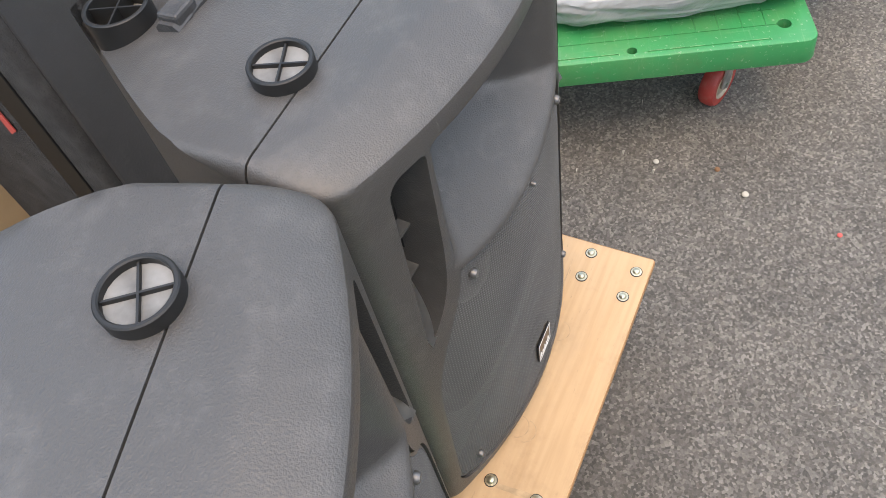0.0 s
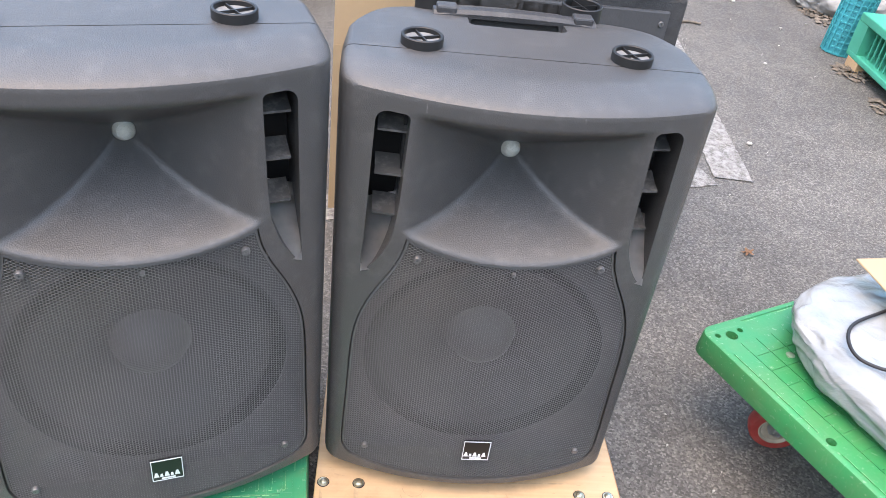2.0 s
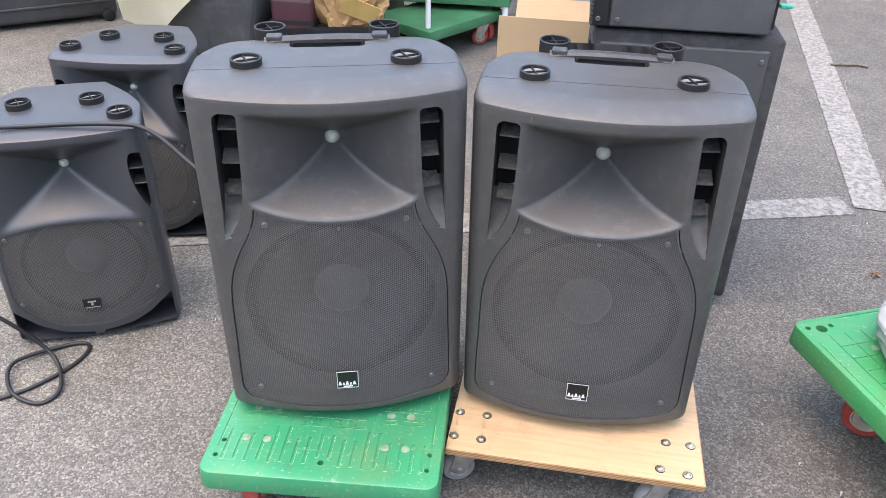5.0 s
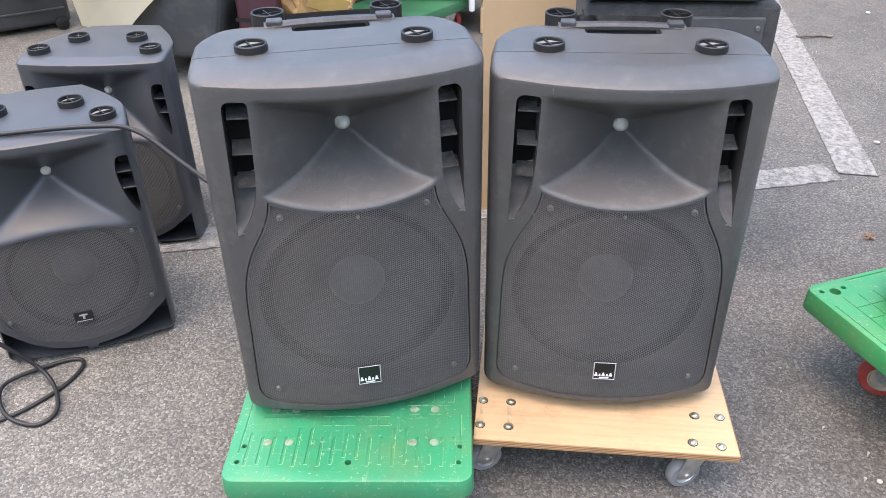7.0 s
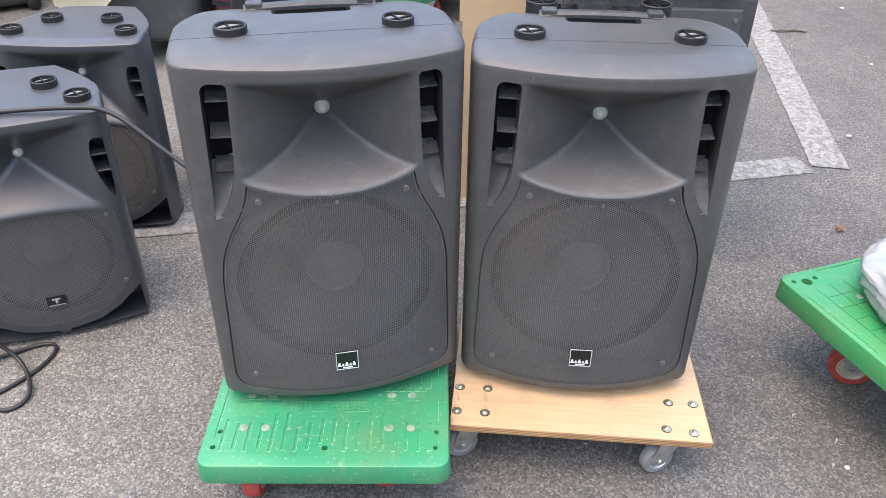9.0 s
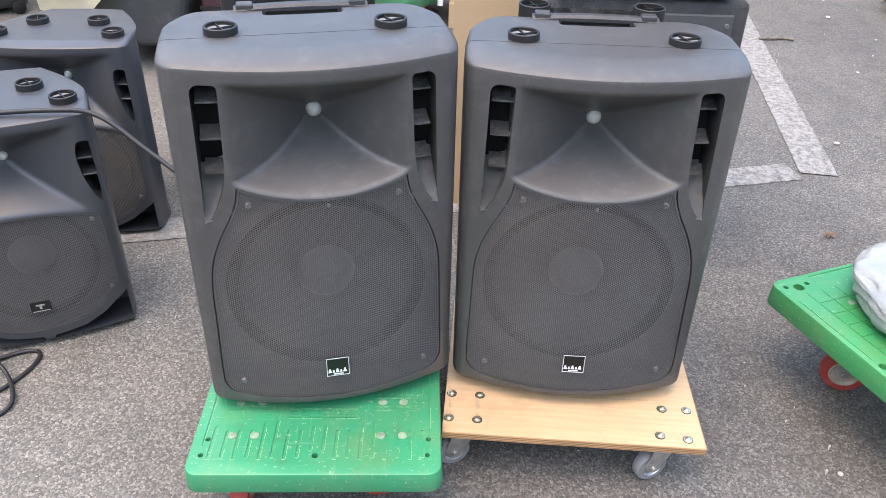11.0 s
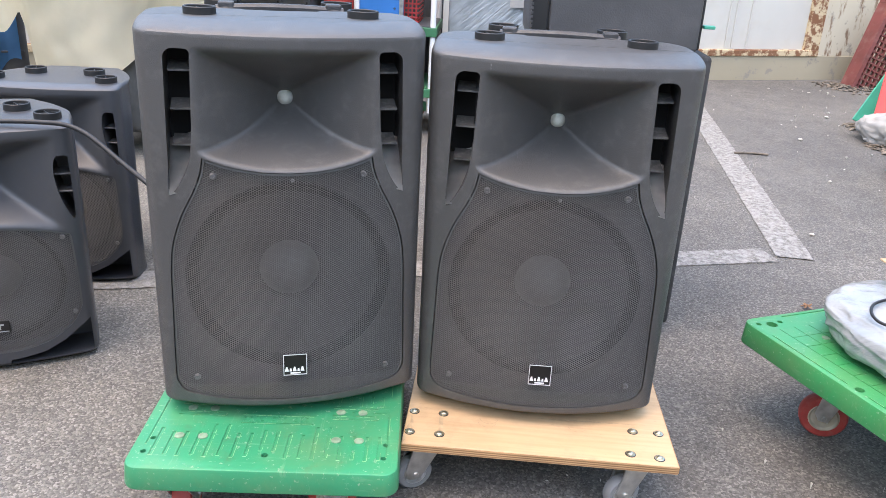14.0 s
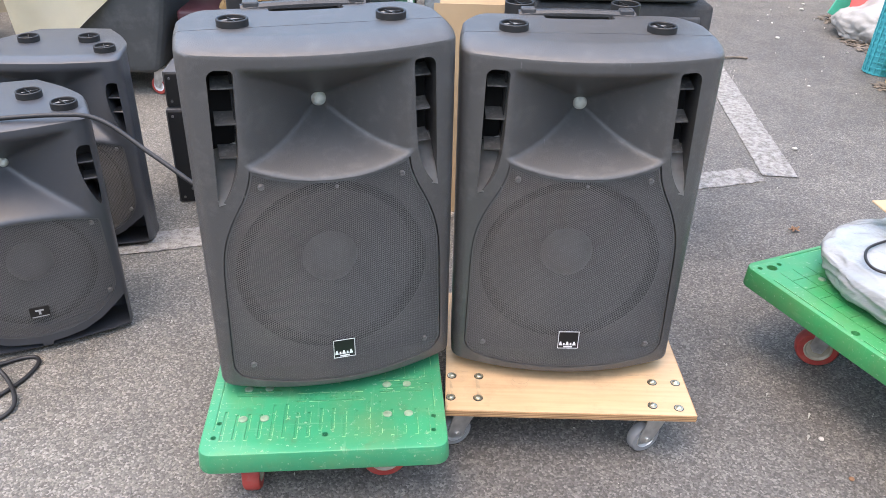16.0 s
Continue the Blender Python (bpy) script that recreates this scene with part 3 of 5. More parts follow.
def offset_loop(loop, d):
    """The outline moved outwards by d (inwards where d is negative); the loop runs anticlockwise in x and z."""
    out, n = [], len(loop)
    area = sum(loop[i][0] * loop[(i + 1) % n][1] - loop[(i + 1) % n][0] * loop[i][1] for i in range(n))
    s = 1 if area > 0 else -1
    for i in range(n):
        (x0, z0), (x1, z1), (x2, z2) = loop[i - 1], loop[i], loop[(i + 1) % n]
        tx, tz = x2 - x0, z2 - z0
        L = math.hypot(tx, tz) or 1
        out.append((x1 + s * d * tz / L, z1 - s * d * tx / L))
    return out


def mirrored(half_points):
    """A whole outline from its right half, given from the top middle down to the bottom middle."""
    return half_points + [(-x, z) for x, z in half_points[::-1] if abs(x) > 1e-6]


def spline(points, n=6):
    out = []
    for i in range(len(points) - 1):
        p0, p1, p2, p3 = (Vector(points[max(0, min(len(points) - 1, i + k))]) for k in (-1, 0, 1, 2))
        for k in range(n):
            t = k / n
            out.append(tuple(0.5 * ((2 * p1) + (p2 - p0) * t + (2 * p0 - 5 * p1 + 4 * p2 - p3) * t * t + (3 * p1 - p0 - 3 * p2 + p3) * t ** 3)))
    return out + [tuple(points[-1])]


def woofer(parent, cx, cz, y, r, cap):
    w = part("woofer", lathe([(r, y), (r * 0.97, y - 0.006), (r * 0.9, y - 0.004), (r * 0.86, y + 0.004)], 48, "y", (cx, 0, cz)), RUBBER, parent, "black rubber surround", 40)
    w.data.materials[0] = CUP
    part("cone", lathe([(r * 0.86, y + 0.004), (r * 0.6, y + 0.022), (cap * 1.02, y + 0.045)], 48, "y", (cx, 0, cz)), CONE, w, "dark grey paper cone", 40)
    part("dust_cap", lathe([(cap * 1.02, y + 0.045), (cap * 0.85, y + 0.026), (cap * 0.6, y + 0.014), (cap * 0.3, y + 0.008), (0, y + 0.006)], 40, "y", (cx, 0, cz)), CAP, w, "domed grey dust cap", 60)
    return w


def stacking_cup(parent, x, y, z, r, h):
    c = part("stacking_cup", lathe([(r, 0), (r, h - 0.001), (r - 0.001, h), (r - 0.003, h), (r - 0.004, h - 0.001), (r - 0.004, h * 0.5)], 36), CUP, parent, "black plastic ring socket", 40)
    c.matrix_local = pose(x, y, z, 0, 0, 20)
    part("cup_floor", lathe([(r - 0.004, h * 0.5), (r * 0.5, h * 0.47), (0, h * 0.47)], 24), CUP_FLOOR, c, "dusty grey floor")
    bm = box(-r + 0.004, r - 0.004, -0.0008, 0.0008, h * 0.4, h - 0.003)
    box(-0.0008, 0.0008, -r + 0.004, -0.0009, h * 0.4, h - 0.003, bm=bm)
    box(-0.0008, 0.0008, 0.0009, r - 0.004, h * 0.4, h - 0.003, bm=bm)
    part("cross", bm, CUP, c)
    return c


def screw(parent, x, y, z, r=0.0055):
    s = part("screw", lathe([(r, 0.002), (r, -0.001), (r * 0.75, -0.0035), (r * 0.3, -0.0035), (r * 0.25, -0.0015), (0, -0.0015)], 14, "y"), SCREW, parent, "small steel screw", 30)
    s.matrix_local = pose(x, y, z)
    return s


def badge(parent, x, y, z, size):
    """A square black badge with a white border and plain white bars."""
    b = part("badge", box(-size / 2, size / 2, 0, 0.003, -size / 2, size / 2, 0.0006, 1), BADGE, parent, "square black badge with white border and bars")
    b.matrix_local = pose(x, y, z)
    h, t = size / 2 - 0.0008, 0.0011
    bm = box(-h, h, -0.0006, 0, h - t, h)
    box(-h, h, -0.0006, 0, -h, -h + t, bm=bm)
    box(-h, -h + t, -0.0006, 0, -h + t, h - t, bm=bm)
    box(h - t, h, -0.0006, 0, -h + t, h - t, bm=bm)
    part("border", bm, WHITE, b)
    bm, x = bmesh.new(), -0.43 * size
    for wdt, hgt in ((0.19, 0.2), (0.13, 0.13), (0.19, 0.2), (0.13, 0.13), (0.19, 0.2)):
        x0, x1, z0, z1 = x, x + wdt * size - 0.0012, -0.3 * size, (-0.3 + hgt) * size
        mid, q = (x0 + x1) / 2, 0.0013
        prism([(x0, z0), (x1, z0), (mid + q, z1), (mid - q, z1)], -0.0007, 0, bm)
        x += wdt * size
    part("mark", bm, WHITE, b, "row of small white shapes")
    part("bar", box(-0.2 * size, 0.22 * size, -0.0006, 0, -0.42 * size, -0.355 * size), WHITE, b)
    return b


def arc(cx, cz, r, a0, a1, n=6):
    return [(cx + r * math.cos(radians(a0 + (a1 - a0) * k / n)), cz + r * math.sin(radians(a0 + (a1 - a0) * k / n))) for k in range(n + 1)]


SLOT = arc(0.151, 0.643, 0.007, 180, 90) + arc(0.168, 0.634, 0.016, 90, 0) + spline([(0.1885, 0.46), (0.190, 0.436), (0.186, 0.422), (0.178, 0.428), (0.164, 0.452), (0.153, 0.485), (0.148, 0.53)], 5)
GRILLE_HALF = spline([(0.0, 0.4605), (0.05, 0.463), (0.1, 0.471), (0.136, 0.482)], 5) + spline([(0.1365, 0.478), (0.141, 0.455), (0.153, 0.425), (0.173, 0.385), (0.189, 0.34), (0.197, 0.29), (0.2, 0.2), (0.203, 0.09), (0.199, 0.066), (0.185, 0.052), (0.15, 0.046), (0.08, 0.0415), (0.0, 0.040)], 5)


def big_loudspeaker(m):
    """A moulded two-way cabinet with a horn, four slots with louvres, a steel grille, sockets and a handle on top."""
    s = thing("loudspeaker", m, "large black moulded plastic loudspeaker with steel grille standing on a dolly", "loudspeaker", "pair of large loudspeakers")

    def depth(x, z):
        if z < 0.44 or z > 0.685:
            return 0.0
        return horn_depth(x, z, 0.139, 0.556, 0.650, 0.4635, 0.490, 0.158, 1.18)

    body = part("body", cabinet_mesh(HW, LOWZ, TOPZ, BACK, bow, depth, 0.062, 0.013, 0.092, 0.034, crown=0.02, bend=1.15), PLASTIC, s, "black textured moulded cabinet")
    outline = mirrored(GRILLE_HALF)
    cuts = []
    for k in (1, -1):
        cuts.append(prism([(k * x, z) for x, z in SLOT], -0.1, 0.16))
    cuts.append(prism(outline, -0.1, 0.034))
    cuts.append(lathe([(0, 0.02), (0.186, 0.02), (0.12, 0.12), (0, 0.12)], 48, "y", (0, 0, 0.252)))
    cuts.append(box(-0.066, 0.066, 0.19, 0.24, TOPZ - 0.045, TOPZ + 0.05, 0.008))
    ring = bmesh.new()
    loops = []
    for grow in (0.012, -0.003):
        for y in (0.0888, 0.0908):
            w, zt, zb, c = HW - 0.004 + grow, TOPZ + grow, LOWZ + grow * -1, 0.03
            pts = []
            for cx, cz, a0 in ((w - c, zt - c, 0), (-w + c, zt - c, 90), (-w + c, zb + c, 180), (w - c, zb + c, 270)):
                pts += [(cx + c * math.cos(radians(a0 + 15 * q)), cz + c * math.sin(radians(a0 + 15 * q))) for q in range(7)]
            loops.append([ring.verts.new((x, y, z)) for x, z in pts])
    n = len(loops[0])
    for a, b in ((0, 1), (1, 3), (3, 2), (2, 0)):
        for q in range(n):
            ring.faces.new((loops[a][q], loops[a][(q + 1) % n], loops[b][(q + 1) % n], loops[b][q]))
    cuts.append(ring)
    carve(body, cuts)
    part("grille", perforated(offset_loop(outline, -0.002), bow, rim=0.003), GRILLE, s, "perforated black steel grille")
    woofer(s, 0, 0.252, 0.036, 0.18, 0.052)
    part("horn_tip", lathe([(0.0, -0.0175), (0.006, -0.0165), (0.011, -0.013), (0.014, -0.007), (0.0145, 0.0), (0.012, 0.006)], 24, "y", (0, 0.118, 0.556)), SILVER, s, "round silver mesh dome", 60)
    for k in (1, -1):
        for z in (0.501, 0.559, 0.619):
            wide = 0.0005 * (0.619 - z) / 0.001 * 0.06
            x0, x1 = 0.1425 + wide * 0.12, 0.180
            bm = bmesh.new()
            rows = []
            for q in range(7):
                t = q / 6
                y, zz = 0.022 + 0.036 * t, z - 0.004 + 0.009 * t ** 1.4
                rows.append([bm.verts.new((k * x0, y, zz)), bm.verts.new((k * x1, y + 0.004, zz)), bm.verts.new((k * x1, y + 0.004, zz - 0.003)), bm.verts.new((k * x0, y, zz - 0.003))])
            for a, b in zip(rows, rows[1:]):
                for q in range(4):
                    bm.faces.new((a[q], a[(q + 1) % 4], b[(q + 1) % 4], b[q]))
            bm.faces.new(rows[0])
            bm.faces.new(rows[-1][::-1])
            bmesh.ops.recalc_face_normals(bm, faces=bm.faces)
            part("louvre", bm, LOUVRE, s, "dusty louvre", 30)
        bm = bmesh.new()
        rows = [[bm.verts.new((k * (0.146 + 0.044 * i / 6), 0.004 + 0.056 * t ** 1.2, 0.418 + 0.08 * t + 0.012 * (1 - i / 6))) for i in range(7)] for t in [q / 8 for q in range(9)]]
        for a, b in zip(rows, rows[1:]):
            for i in range(6):
                bm.faces.new((a[i], a[i + 1], b[i + 1], b[i]))
        bmesh.ops.solidify(bm, geom=bm.faces, thickness=0.002)
        bmesh.ops.recalc_face_normals(bm, faces=bm.faces)
        part("scoop", bm, SCOOP, s, "dusty scoop", 40)
        # black plates put the darkness of the deep port into the slot
        part("slot_shade", box(min(k * 0.1425, k * 0.1492), max(k * 0.1425, k * 0.1492), 0.034, 0.0815, 0.485, 0.648), DARK, s, "black plate for the dark port beside the louvres")
        part("slot_back", prism([(k * (x + (0.003 if x > 0.17 else -0.003)), z) for x, z in SLOT], 0.082, 0.086), DARK, s, "black plate for the dark port behind the louvres")
        screw(s, k * 0.1195, bow(0.1195), 0.454)
        screw(s, k * 0.166, bow(0.166), 0.084)
        stacking_cup(s, k * 0.132, 0.110, TOPZ - 0.0005, 0.0262, 0.0125)
        stacking_cup(s, k * 0.105, 0.292, TOPZ - 0.03, 0.029, 0.038)
    screw(s, 0.004, bow(0), 0.449, 0.003)
    badge(s, 0.002, bow(0) - 0.0015, 0.112, 0.0425)
    # handle: a ridged strap with two end pads
    bm = bmesh.new()
    rows = []
    for i in range(61):
        x = -0.112 + 0.224 * i / 60
        u = abs(x) / 0.112
        z = TOPZ + 0.003 + 0.004 * (1 - u ** 2) + (0.0006 if i % 2 and u < 0.72 else 0)
        w = 0.0105 if u < 0.8 else 0.012
        y = 0.236 - 0.002 * (1 - u ** 2)
        low = TOPZ - (0.004 if u < 0.55 else 0.02)
        rows.append([bm.verts.new((x, y - w, z - 0.005)), bm.verts.new((x, y - w * 0.6, z)), bm.verts.new((x, y + w * 0.6, z)), bm.verts.new((x, y + w, z - 0.005)), bm.verts.new((x, y + w, low)), bm.verts.new((x, y - w, low))])
    for a, b in zip(rows, rows[1:]):
        for q in range(6):
            bm.faces.new((a[q], b[q], b[(q + 1) % 6], a[(q + 1) % 6]))
    bm.faces.new(rows[0])
    bm.faces.new(rows[-1][::-1])
    bmesh.ops.recalc_face_normals(bm, faces=bm.faces)
    h = part("handle", bm, GRIP, s, "ridged black carrying handle", 25)
    for k in (1, -1):
        part("handle_pad", box(k * 0.094 - 0.014, k * 0.094 + 0.014, 0.225, 0.247, TOPZ - 0.01, TOPZ + 0.0095, 0.003), GRIP, h)
    for x, y in ((-0.15, 0.1), (0.15, 0.1), (-0.08, 0.29), (0.08, 0.29)):
        part("foot", lathe([(0, 0), (0.018, 0), (0.02, 0.004), (0.02, LOWZ + 0.006)], 20, "z", (x, y, 0)), CUP, s, "round rubber foot", 40)
    return s


WOOD_Z, GREEN_Z = 0.1265, 0.1535
speaker = big_loudspeaker(pose(0.473, 0.222, WOOD_Z, 0, 0, 0.3))
copy_thing(speaker, pose(0.0288, 0.148, GREEN_Z, 0, 0, 16.1))


def scuff(x, z, w, h, tilt):
    """A small pale scrape that lies on the moulded front."""
    body = [c for c in speaker.children if c.name.startswith("body")][0]
    tree = BVHTree.FromPolygons([v.co for v in body.data.vertices], [tuple(p.vertices) for p in body.data.polygons])
    bm = bmesh.new()
    for k in range(7):
        a = random.Random(k + int(x * 1000)).random()
        px, pz = x + (a - 0.5) * w * 1.6, z + (k / 6 - 0.5) * h * 2
        r = w * (0.25 + 0.4 * a)
        quad = []
        for q in range(6):
            u, v = px + r * math.cos(q * 1.047 + a), pz + r * 1.6 * math.sin(q * 1.047 + a) + (px - x) * tilt
            hit = tree.ray_cast(Vector((u, -0.3, v)), Vector((0, 1, 0)))[0]
            quad.append(bm.verts.new((u, (hit.y if hit else 0.0) - 0.0003, v)))
        bm.faces.new(quad)
    part("scuff", bm, SCRAPE, speaker, "pale scrape in the plastic")


scuff(-0.128, 0.662, 0.0009, 0.005, 1.5)
scuff(-0.124, 0.650, 0.0007, 0.003, 0.4)
scuff(0.05, 0.668, 0.0006, 0.002, 0.8)
scuff(-0.07, 0.505, 0.0006, 0.003, 0.5)


# ---- dollies ----
def caster(parent, x, y, z, r, turn, tyre, hub, metal, width=0.022, offset=0.02):
    """A swivel caster that hangs from height z: plate, fork, wheel with hub."""
    c = part("caster", box(-0.03, 0.03, -0.025, 0.025, z - 0.004, z, 0.001, 1), metal, parent, "swivel caster")
    c.matrix_local = pose(x, y, 0, 0, 0, turn)
    fork = bmesh.new()
    for k in (1, -1):
        prism([(-0.026, z - 0.012), (0.03, z - 0.012), (offset + 0.02, r + 0.01), (offset + 0.011, r - 0.006), (offset - 0.009, r - 0.009), (-0.02, z - 0.028)], k * (width / 2 + 0.003) - 0.0012, k * (width / 2 + 0.003) + 0.0012, fork)
    box(-0.02, 0.018, -width / 2 - 0.004, width / 2 + 0.004, z - 0.014, z - 0.004, 0.002, 1, fork)
    part("fork", fork, metal, c)
    w = width / 2
    wheel = part("wheel", lathe([(r * 0.62, -w), (r * 0.9, -w), (r * 0.98, -w * 0.7), (r, 0), (r * 0.98, w * 0.7), (r * 0.9, w), (r * 0.62, w)], 32, "y", (offset, 0, r)), tyre, c, "", 40)
    part("hub", lathe([(0, -w - 0.003), (r * 0.2, -w - 0.003), (r * 0.22, -w + 0.003), (r * 0.52, -w + 0.004), (r * 0.6, -w - 0.001), (r * 0.64, -w), (r * 0.64, w), (r * 0.6, w + 0.001), (r * 0.52, w - 0.004), (r * 0.22, w - 0.003), (r * 0.2, w + 0.003), (0, w + 0.003)], 28, "y", (offset, 0, r)), hub, wheel, "", 35)
    part("axle_nut", lathe([(0, -w - 0.008), (0.005, -w - 0.008), (0.006, -w - 0.003), (0.006, w + 0.003), (0.005, w + 0.008), (0, w + 0.008)], 8, "y", (offset, 0, r)), ZINC, wheel)
    return c


def wood_dolly():
    d = thing("wooden_dolly", pose(0.4795, 0.106, 0, 0, 0, -1.0), "plywood dolly with bolted swivel casters under a loudspeaker", "dolly")
    part("board", box(-0.248, 0.248, 0, 0.42, WOOD_Z - 0.017, WOOD_Z, 0.0012, 1), PLY, d, "pale plywood board with smears")
    e = 0.0016
    edge = box(-0.2475, 0.2475, -e, 0.0008, WOOD_Z - 0.0155, WOOD_Z - 0.0018)
    box(0.2472, 0.248 + e, 0.001, 0.419, WOOD_Z - 0.0155, WOOD_Z - 0.0018, bm=edge)
    part("cut_edge", edge, PLY_EDGE, d, "layered plywood edge")
    for x, y in ((-0.237, 0.036), (-0.182, 0.036), (-0.235, 0.104), (-0.179, 0.104), (0.166, 0.026), (0.217, 0.02), (0.180, 0.098), (0.228, 0.098)):
        m = BRASSY
        # black ring stands in for the shadow rim round the pale bolt
        part("shade_rim", lathe([(0.0098, 0.0), (0.0096, 0.0007), (0.0084, 0.0008)], 18, "z", (x, y, WOOD_Z)), CUP, d, "dark ring for the shadow round a bolt")
        bolt = part("bolt", lathe([(0.0085, 0.0), (0.0085, 0.0012), (0.0062, 0.0014), (0.0058, 0.0028), (0.0045, 0.0042), (0.0025, 0.005), (0, 0.0053)], 10, "z", (x, y, WOOD_Z)), m, d, "zinc bolt with washer", 25)
    for x, y, w, h, a in ((-0.181, 0.066, 0.0045, 0.036, 4), (-0.243, 0.03, 0.004, 0.03, -6), (-0.236, 0.065, 0.003, 0.025, 5), (0.1, 0.118, 0.10, 0.0015, 2)):
        bm = bmesh.new()
        ring = []
        for k in range(24):
            q = 2 * math.pi * k / 24
            g = 1 + 0.35 * noise.noise(Vector((math.cos(q) * 2, math.sin(q) * 2, x * 30)))
            ring.append(bm.verts.new((w * g * math.cos(q), h * g * math.sin(q), 0)))
        bm.faces.new(ring)
        sm = part("smear", bm, SMEAR, d, "dark grease smear")
        sm.matrix_local = pose(x, y, WOOD_Z + 0.0005, 0, 0, a)
    for x, y in ((-0.095, 0.088), (-0.092, 0.1), (0.075, 0.098)):
        bm = bmesh.new()
        loops = []
        for r in (0.0165, 0.0178):
            loops.append([bm.verts.new((r * math.cos(a), r * math.sin(a), 0)) for a in [math.pi * (1.05 + 0.9 * q / 20) for q in range(21)]])
        for q in range(20):
            bm.faces.new((loops[0][q], loops[1][q], loops[1][q + 1], loops[0][q + 1]))
        mark = part("ring_mark", bm, SMEAR, d, "dark ring left by a foot")
        mark.matrix_local = pose(x, y, WOOD_Z + 0.0006)
    for x, y, t in ((-0.205, 0.055, 205), (0.185, 0.05, 205), (-0.205, 0.36, 60), (0.2, 0.36, 110)):
        caster(d, x, y, WOOD_Z - 0.017, 0.035, t, RUBBER, ZINC, ZINC, 0.022, 0.025)
    return d


def green_platform(name, m, size_x, size_y, top, thick, label, wheels, wheel_r, plan, plastic):
    """A moulded green deck with rounded corners, a raised rim, grooves, bolt heads, holes and red casters."""
    d = thing(name, m, label, "dolly")
    c = 0.025
    pts = []
    for cx, cy, a0 in ((size_x - c, size_y - c, 0), (c, size_y - c, 90), (c, c, 180), (size_x - c, c, 270)):
        pts += [(cx + c * math.cos(radians(a0 + 15 * q)), cy + c * math.sin(radians(a0 + 15 * q))) for q in range(7)]
    bm = bmesh.new()
    rings = []
    for grow, z in ((0.002, top - thick), (0.003, top - thick + 0.003), (0.0, top - 0.004), (-0.0012, top - 0.0012), (-0.004, top)):
        rings.append([bm.verts.new((x, y, z)) for x, y in offset_loop(pts, grow)])
    n = len(pts)
    for a, b in zip(rings, rings[1:]):
        for q in range(n):
            bm.faces.new((a[q], a[(q + 1) % n], b[(q + 1) % n], b[q]))
    bm.faces.new(rings[0][::-1])
    bm.faces.new(rings[-1])
    bmesh.ops.recalc_face_normals(bm, faces=bm.faces)
    deck = part("deck", bm, plastic, d, "worn green plastic deck")
    grooves, holes, knobs = plan
    cuts = []
    one = bmesh.new()
    for x0, x1, y0, y1 in grooves:
        box(x0, x1, y0, y1, top - 0.0014, top + 0.01, bm=one)
    cuts.append(one)
    for x, y, r in holes:
        cuts.append(lathe([(0, top - 0.025), (r, top - 0.025), (r, top + 0.01), (0, top + 0.01)], 20, "z", (x, y, 0)))
    carve(deck, cuts, True)
    # pale strips on one side of each groove: wear and a painted edge highlight
    worn = bmesh.new()
    rng = random.Random(3)
    for x0, x1, y0, y1 in grooves:
        if not 0.002 < min(x1 - x0, y1 - y0) < 0.0065 or max(x1 - x0, y1 - y0) < 0.02:
            continue
        upright = y1 - y0 > x1 - x0
        for k in range(6):
            u0, u1 = k / 6 + 0.03 * rng.random(), (k + 0.9) / 6
            if rng.random() < 0.3:
                continue
            t = 0.0005 + 0.0007 * rng.random()
            if upright:
                box(x1 + 0.0002, x1 + 0.0002 + t, y0 + (y1 - y0) * u0, y0 + (y1 - y0) * u1, top - 0.0008, top + 0.0003, bm=worn)
            else:
                box(x0 + (x1 - x0) * u0, x0 + (x1 - x0) * u1, y0 - 0.0002 - t, y0 - 0.0002, top - 0.0008, top + 0.0003, bm=worn)
        if upright:
            box(x0 - 0.0005, x1 + 0.0005, y0 - 0.0014, y0 - 0.0002, top - 0.0008, top + 0.0003, bm=worn)
    tagged(part("groove_edges", worn, WORN_LIT_EDGE, d), "pale worn and highlighted edges of the grooves", kind="stuff")
    for x, y in knobs:
        part("rivet", lathe([(0.0085, top - 0.001), (0.0085, top + 0.0012), (0.006, top + 0.0022), (0, top + 0.0024)], 14, "z", (x, y, 0)), RIVET, d, "scuffed grey rivet head", 40)
    for x, y, t in wheels:
        caster(d, x, y, top - thick, wheel_r, t, RED, HUB, ZINC, 0.032, 0.03)
    return d


